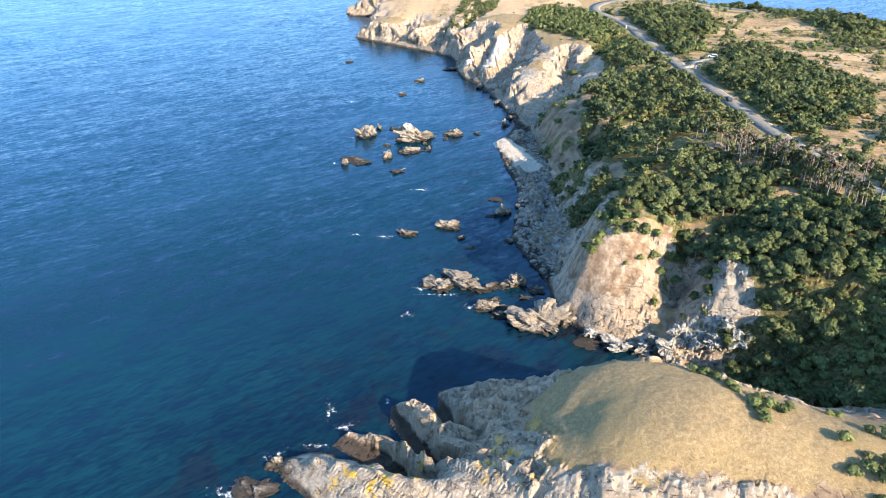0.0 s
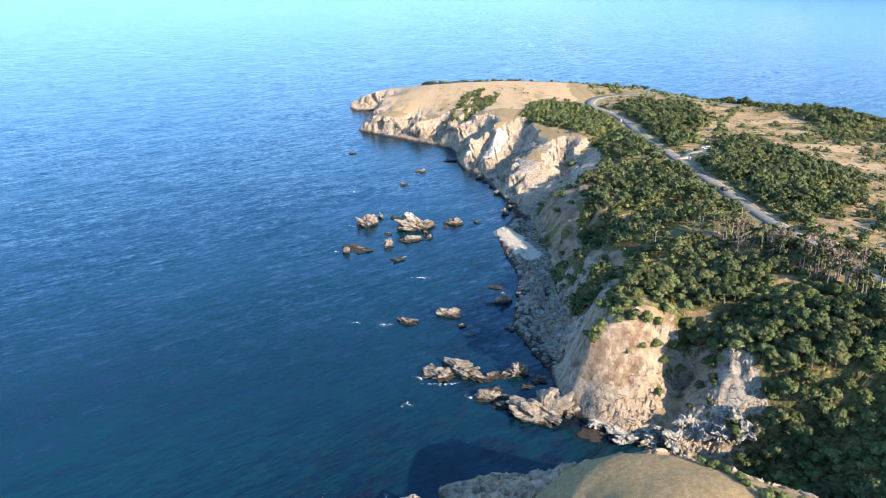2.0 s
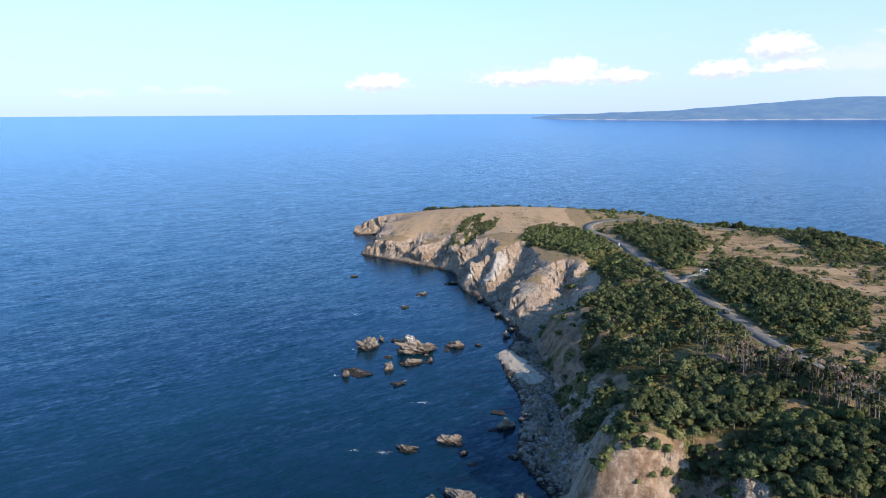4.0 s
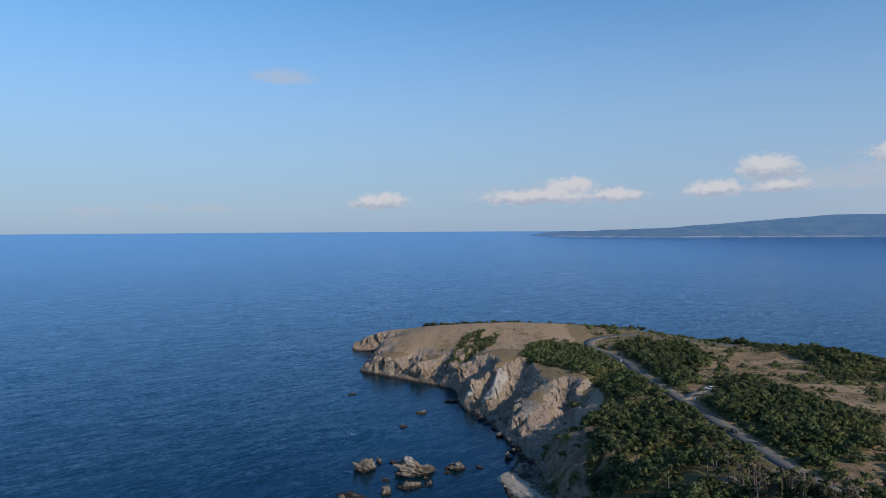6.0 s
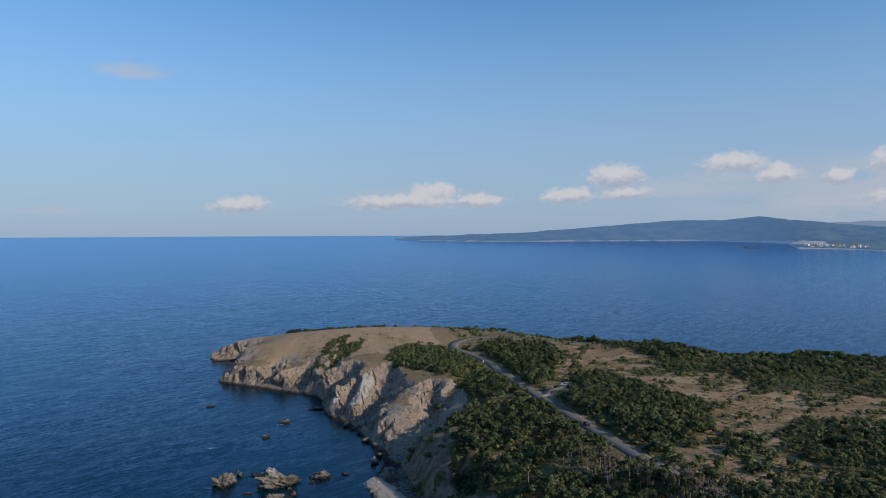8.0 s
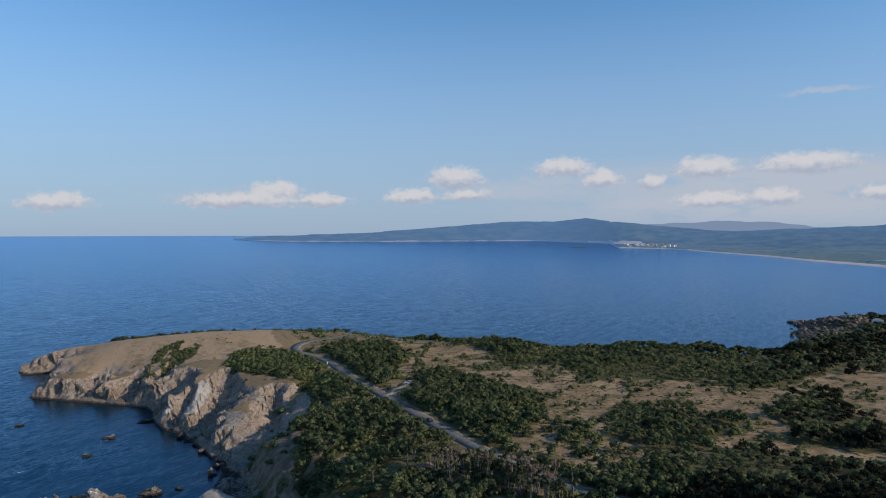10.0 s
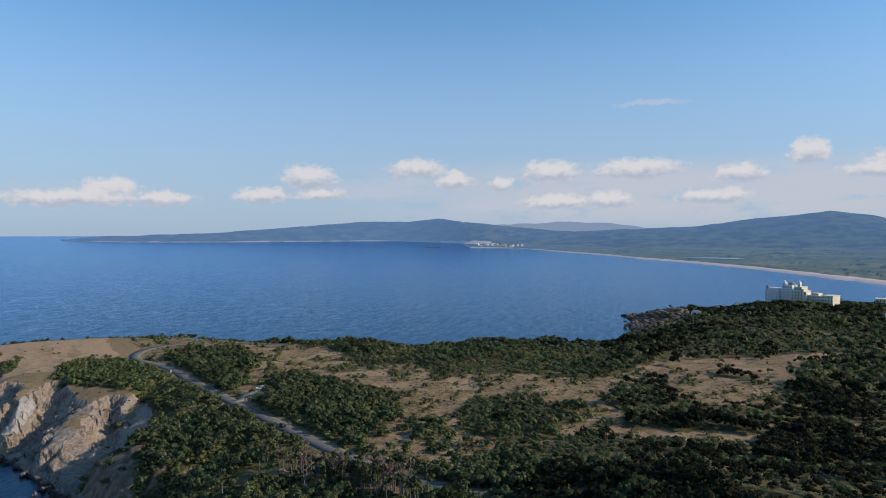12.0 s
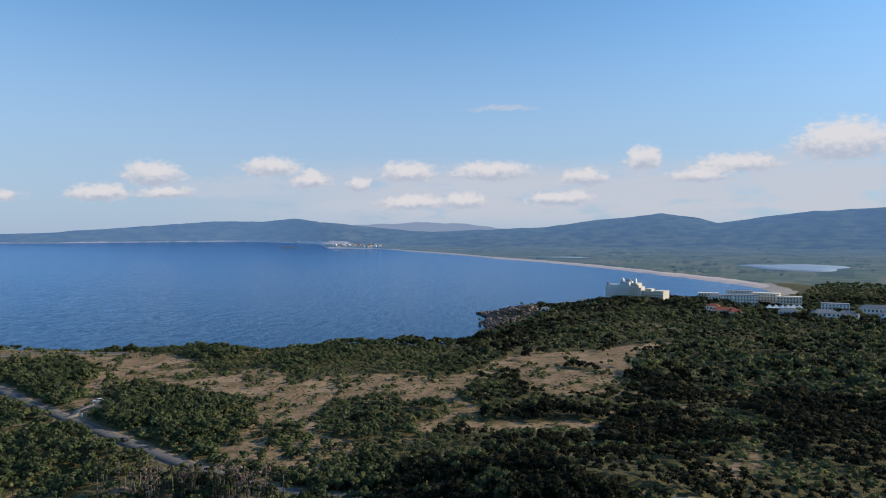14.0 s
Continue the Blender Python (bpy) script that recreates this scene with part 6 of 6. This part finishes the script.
ribbon("road", ROAD_LINE, ROAD_Z, -2.9, 2.9, 0.14, ASPHALT, "narrow grey asphalt coast road", "road")
ribbon("road_verge", ROAD_LINE, ROAD_Z, -3.35, 3.35, 0.08, GRAVEL, "pale gravel verge of the coast road", "verge")
TRACK = smooth_line([(144, 346), (150, 338), (157, 328), (162, 321), (168, 312), (178, 306)])
ribbon("dirt_track", TRACK, np.array([float(sample(height, a, b)) for a, b in TRACK]), -1.6, 1.6, 0.12, GRAVEL, "pale dirt track in the dry field", "track")
LAY_BY = smooth_line([(107, 305), (112, 308), (118, 313), (126, 318)])
ribbon("lay_by", LAY_BY, np.array([float(sample(height, a, b)) for a, b in LAY_BY]), -2.2, 2.2, 0.17, GRAVEL, "gravel lay-by beside the coast road", "lay-by")


def box(bm, x0, x1, y0, y1, z0, z1, bevel=0.0):
    made = bmesh.ops.create_cube(bm, size=1.0, matrix=Matrix.Translation(((x0 + x1) / 2, (y0 + y1) / 2, (z0 + z1) / 2)) @ Matrix.Diagonal((x1 - x0, y1 - y0, z1 - z0, 1)))
    if bevel:
        edges = list({e for v in made["verts"] for e in v.link_edges})
        bmesh.ops.bevel(bm, geom=edges, offset=bevel, segments=2, affect="EDGES")
    return bm


def paint(name, colour, rough=0.35):
    return surface(name, lambda N: N.mix(N.noise(place(N), 3.0, 3.0), tuple(c * 0.85 for c in colour), colour), rough, spec=0.5)


GLASS = surface("dark_glass", (0.05, 0.055, 0.06), 0.12, spec=0.6)
RUBBER = surface("tyre_rubber", (0.02, 0.02, 0.02), 0.8)
WHITE_PAINT, DARK_PAINT = paint("white_car_paint", (0.78, 0.78, 0.76)), paint("dark_car_paint", (0.03, 0.032, 0.04))
LAMP = surface("lamp_glass", (0.6, 0.6, 0.6), 0.2)


def car(x, y, turn, material, label):
    root = thing("car", label, "car", pose(x, y, float(sample(height, x, y)) + 0.18, 0, 0, turn))
    bm = box(bmesh.new(), -0.88, 0.88, -2.1, 2.1, 0.32, 0.92, 0.12)
    body = part("body", bm, material, root)
    bm = bmesh.new()
    low = [bm.verts.new(p) for p in ((-0.82, -1.9, 0.9), (0.82, -1.9, 0.9), (0.82, 0.95, 0.9), (-0.82, 0.95, 0.9))]
    high = [bm.verts.new(p) for p in ((-0.62, -1.45, 1.42), (0.62, -1.45, 1.42), (0.62, 0.25, 1.42), (-0.62, 0.25, 1.42))]
    for k in range(4):
        bm.faces.new((low[k], low[(k + 1) % 4], high[(k + 1) % 4], high[k]))
    bm.faces.new(high)
    part("window_band", bm, GLASS, root, "dark car windows")
    part("roof", box(bmesh.new(), -0.64, 0.64, -1.5, 0.28, 1.41, 1.47, 0.02), material, root)
    wheel = None
    for sx_ in (-0.82, 0.82):
        for sy_ in (-1.3, 1.3):
            bm = bmesh.new()
            bmesh.ops.create_cone(bm, cap_ends=True, segments=14, radius1=0.32, radius2=0.32, depth=0.2, matrix=pose(sx_, sy_, 0.32, 0, 90, 0))
            part("wheel", bm, RUBBER, root)
        part("headlight", box(bmesh.new(), sx_ * 0.75 - 0.15, sx_ * 0.75 + 0.15, 2.06, 2.13, 0.62, 0.78), LAMP, root)
    return root


car(124, 317, 62, WHITE_PAINT, "white parked car in a gravel lay-by")
car(108.3, 254, -2, DARK_PAINT, "dark car on the coast road")
for px, py in ((103.2, 396), (111.6, 302)):
    root = thing("marker_post", "white roadside marker post", "post", pose(px, py, float(sample(height, px, py))), "posts beside the road")
    bm = bmesh.new()
    bmesh.ops.create_cone(bm, cap_ends=True, segments=10, radius1=0.35, radius2=0.28, depth=1.4, matrix=pose(0, 0, 0.6))
    part("post", bm, WHITE_PAINT, root)
    part("cap", box(bmesh.new(), -0.3, 0.3, -0.3, 0.3, 1.28, 1.4, 0.05), WHITE_PAINT, root)

# ---- hotel and town ----
PLASTER = speckled("white_plaster", (0.72, 0.70, 0.65), (0.84, 0.82, 0.78), 0.4)
CREAM = speckled("cream_plaster", (0.64, 0.56, 0.43), (0.76, 0.69, 0.56), 0.4)
RED_TILE = speckled("red_roof_tiles", (0.25, 0.07, 0.045), (0.38, 0.12, 0.07), 0.6)
GREY_ROOF = speckled("grey_roof", (0.16, 0.17, 0.18), (0.26, 0.27, 0.28), 0.5)
pane_meshes = {}


def pane(w, h):
    if (w, h) not in pane_meshes:
        me = bpy.data.meshes.new("window")
        bm = box(bmesh.new(), -w / 2, w / 2, -0.12, 0.05, -h / 2, h / 2)
        bm.to_mesh(me)
        bm.free()
        me.materials.append(GLASS)
        pane_meshes[w, h] = me
    return pane_meshes[w, h]


def block(root, x0, x1, y0, y1, z0, z1, wall, floors, bays, roof="flat", roof_mat=None):
    """One wing: walls, a roof, and windows let into the front (-y)."""
    body = part("wall", box(bmesh.new(), x0, x1, y0, y1, z0 - 6, z1), wall, root)
    mat = roof_mat or wall
    if roof == "flat":
        part("parapet", box(bmesh.new(), x0 - 0.3, x1 + 0.3, y0 - 0.3, y1 + 0.3, z1, z1 + 0.6), mat, root)
    else:
        rise = {"hip": 0.28, "spire": 1.3}[roof] * (min(x1 - x0, y1 - y0))
        bm = bmesh.new()
        e = 0.5
        low = [bm.verts.new(p) for p in ((x0 - e, y0 - e, z1), (x1 + e, y0 - e, z1), (x1 + e, y1 + e, z1), (x0 - e, y1 + e, z1))]
        mid, inset = (y0 + y1) / 2, min(x1 - x0, y1 - y0) * (0.5 if roof == "spire" else 0.42)
        a, b = bm.verts.new((x0 + inset, mid, z1 + rise)), bm.verts.new((max(x0 + inset + 0.1, x1 - inset), mid, z1 + rise))
        for f in ((low[0], low[1], b, a), (low[1], low[2], b), (low[2], low[3], a, b), (low[3], low[0], a), low[::-1]):
            bm.faces.new(f)
        part("roof", bm, mat, root)
    if floors > 2 and x1 - x0 > 9:
        for i in range(1, floors):
            part("balcony", box(bmesh.new(), x0 + 0.6, x1 - 0.6, y0 - 1.3, y0, z0 + i * (z1 - z0) / floors - 0.15, z0 + i * (z1 - z0) / floors + 0.75), wall, root)
    step_z, step_x = (z1 - z0) / max(1, floors), (x1 - x0) / max(1, bays)
    me = pane(round(step_x * 0.4, 2), round(step_z * 0.5, 2))
    for i in range(floors):
        for j in range(bays):
            ob = new("window", me)
            ob.parent = body
            ob.location = (x0 + (j + 0.5) * step_x, y0, z0 + (i + 0.5) * step_z)


def ground_at(x, y):
    return float(sample(height, x, y))


def facing(x, y, z, off=0.0):
    """Pose of a building whose front (-y) is turned to the camera, plus an offset."""
    return pose(x, y, z, 0, 0, math.degrees(math.atan2(-x, y)) + off)


hotel = thing("hotel", "large white hotel with stepped floors and turrets", "hotel", facing(815, 398, 17, -27))
block(hotel, -38, -22, -9, 8, 0, 12, PLASTER, 4, 5)
block(hotel, -35, -24, -6, 6, 12, 15, PLASTER, 1, 3)
block(hotel, -22, -6, -5, 11, 0, 15, PLASTER, 5, 5)
block(hotel, -20, -8, -3, 9, 15, 19, PLASTER, 1, 4)
block(hotel, -19.5, -16, -3, 1, 19, 21, PLASTER, 1, 1, "spire", PLASTER)
block(hotel, -37, -34, -8, -5, 12, 15.5, PLASTER, 1, 1, "spire", GREY_ROOF)
dome = bmesh.new()
bmesh.ops.create_uvsphere(dome, u_segments=20, v_segments=12, radius=4.2, matrix=pose(-11.5, 3, 19))
part("dome", dome, GREY_ROOF, hotel, "grey dome on the hotel")
block(hotel, -6, 8, -9, 9, 0, 13.5, CREAM, 4, 4)
block(hotel, -4, 5, -6, 7, 13.5, 18, CREAM, 1, 3)
block(hotel, -0.5, 2.5, -5, -2, 18, 22, PLASTER, 1, 1, "spire", PLASTER)
block(hotel, 5, 8, -8, -3, 13.5, 16, CREAM, 1, 2)
block(hotel, 8, 11, -8, -4, 9, 13, CREAM, 1, 1)
block(hotel, 8, 30, -5, 8, 0, 9, CREAM, 3, 8)
block(hotel, 14, 22, -2, 7, 9, 11.5, CREAM, 1, 3)
block(hotel, 30, 42, -11, 6, 0, 10.5, CREAM, 3, 4)
TOWN = [  # x, y, breadth, depth, height, roof, off
    (700, 246, 24, 10, 5.5, "hip", 4, 0), (712, 262, 13, 9, 7.5, "hip", -6, 0), (690, 232, 12, 9, 5, "hip", 10, 0), (836, 306, 14, 10, 8, "hip", 3, 1),
    (850, 290, 34, 12, 9, "flat", 0, 1), (842, 272, 26, 12, 11, "flat", 6, 1), (872, 258, 30, 13, 13, "flat", -8, 2), (855, 228, 26, 12, 11, "flat", 6, 2), (716, 159, 22, 11, 7, "hip", 12, 3),
    (728, 143, 18, 11, 6, "hip", -4, 3), (772, 127, 30, 12, 8, "hip", 0, 3), (720, 192, 18, 10, 6, "hip", 2, 3), (905, 300, 30, 12, 12, "flat", 4, 1), (880, 330, 24, 12, 8, "flat", 0, 2), (640, 420, 9, 6, 4, "hip", 5, 1),
    (740, 452, 14, 8, 4, "flat", 0, 1), (765, 445, 10, 8, 4.5, "hip", 8, 3), (748, 108, 24, 12, 7, "hip", 3, 3), (815, 172, 26, 12, 9, "flat", 3, 1),
]
STYLE = [(PLASTER, RED_TILE, "low white house with red tiled roof", "house"), (PLASTER, GREY_ROOF, "white holiday apartment building", "building"), (CREAM, CREAM, "cream holiday apartment block", "building"), (PLASTER, GREY_ROOF, "white house with grey roof", "house")]
for hx, hy, w, d, h, roof, off, style in TOWN:
    wall_mat, roof_mat, label, category = STYLE[style]
    root = thing("house" if category == "house" else "apartment_building", label + " among trees", category, facing(hx, hy, ground_at(hx, hy) + 1.5, off), "houses of the seaside town")
    block(root, -w / 2, w / 2, -d / 2, d / 2, 0, h, wall_mat, max(1, int(h / 3)), max(2, int(w / 3.2)), roof, roof_mat)

for k, (hx, hy) in enumerate([(752, 219), (757, 214), (762, 209), (767, 205), (772, 201), (777, 197)]):
    tent = thing("tent", "white pointed canopy tent beside the town", "tent", facing(hx, hy, ground_at(hx, hy) + 4.5, 20), "white tents beside the town")
    bm = bmesh.new()
    bmesh.ops.create_cone(bm, cap_ends=True, segments=4, radius1=4.2, radius2=0.1, depth=3.6, matrix=pose(0, 0, 4.4, 0, 0, 45))
    part("canopy", bm, PLASTER, tent)
    for px, py in ((-2.8, -2.8), (2.8, -2.8), (2.8, 2.8), (-2.8, 2.8)):
        part("pole", box(bmesh.new(), px - 0.08, px + 0.08, py - 0.08, py + 0.08, -5.0, 2.65), PLASTER, tent)

# a far village and lakes on the plain
LAKE = surface("lake_water", (0.27, 0.34, 0.41), 0.5, spec=0.3)


def lake(a0, a1, d0, d1, label):
    t = np.linspace(0, 6.283, 41)[:-1]
    wob = 1 + 0.12 * np.sin(3 * t + 1) + 0.08 * np.sin(5 * t)
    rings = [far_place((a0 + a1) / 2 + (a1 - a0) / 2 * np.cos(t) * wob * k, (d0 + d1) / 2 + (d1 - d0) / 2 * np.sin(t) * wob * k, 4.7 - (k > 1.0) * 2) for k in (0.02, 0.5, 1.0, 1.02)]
    n = 40
    q = [(i * n + j, i * n + (j + 1) % n, (i + 1) * n + (j + 1) % n, (i + 1) * n + j) for i in range(3) for j in range(n)]
    me = quad_mesh("water_lagoon", np.concatenate(rings), q)
    me.materials.append(LAKE)
    tagged(new("water_lagoon", me), label, "lagoon", kind="structure")


lake(-78.9, -72.1, 1930, 2330, "pale lagoon on the plain behind the beach")
lake(-60.2, -55.6, 2640, 2740, "narrow pale lagoon behind the beach")
for k in range(40):
    a, dd = -38.75 - 4.3 * rng.uniform(0, 1) ** 0.8, rng.uniform(4350, 4720)
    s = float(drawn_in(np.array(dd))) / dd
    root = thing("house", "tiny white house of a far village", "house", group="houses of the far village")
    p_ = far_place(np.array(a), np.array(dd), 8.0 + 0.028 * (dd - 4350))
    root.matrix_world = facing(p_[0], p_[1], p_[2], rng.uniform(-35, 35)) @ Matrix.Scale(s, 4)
    w = rng.uniform(9, 19) if k else 42
    block(root, -w / 2, w / 2, -6, 6, 0, rng.uniform(4, 8) if k else 13, PLASTER if k % 3 else CREAM, 2, 4, "hip" if k else "flat", (RED_TILE, GREY_ROOF, PLASTER)[k % 3])
# reef off the far village
for k, (a, w, h) in enumerate(((-35.1, 26, 4), (-35.5, 36, 6.5), (-35.9, 24, 5), (-36.3, 18, 3))):
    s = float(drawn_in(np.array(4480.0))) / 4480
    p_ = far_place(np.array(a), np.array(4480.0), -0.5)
    me = rock_mesh("sea_rock", w * s, w * 0.6 * s, h * s, 900 + k, 3)
    me.materials.append(DARK_ROCK)
    tagged(new("sea_rock", me), "dark low reef off the far village", "rock", "reef off the far village").matrix_world = pose(*p_)
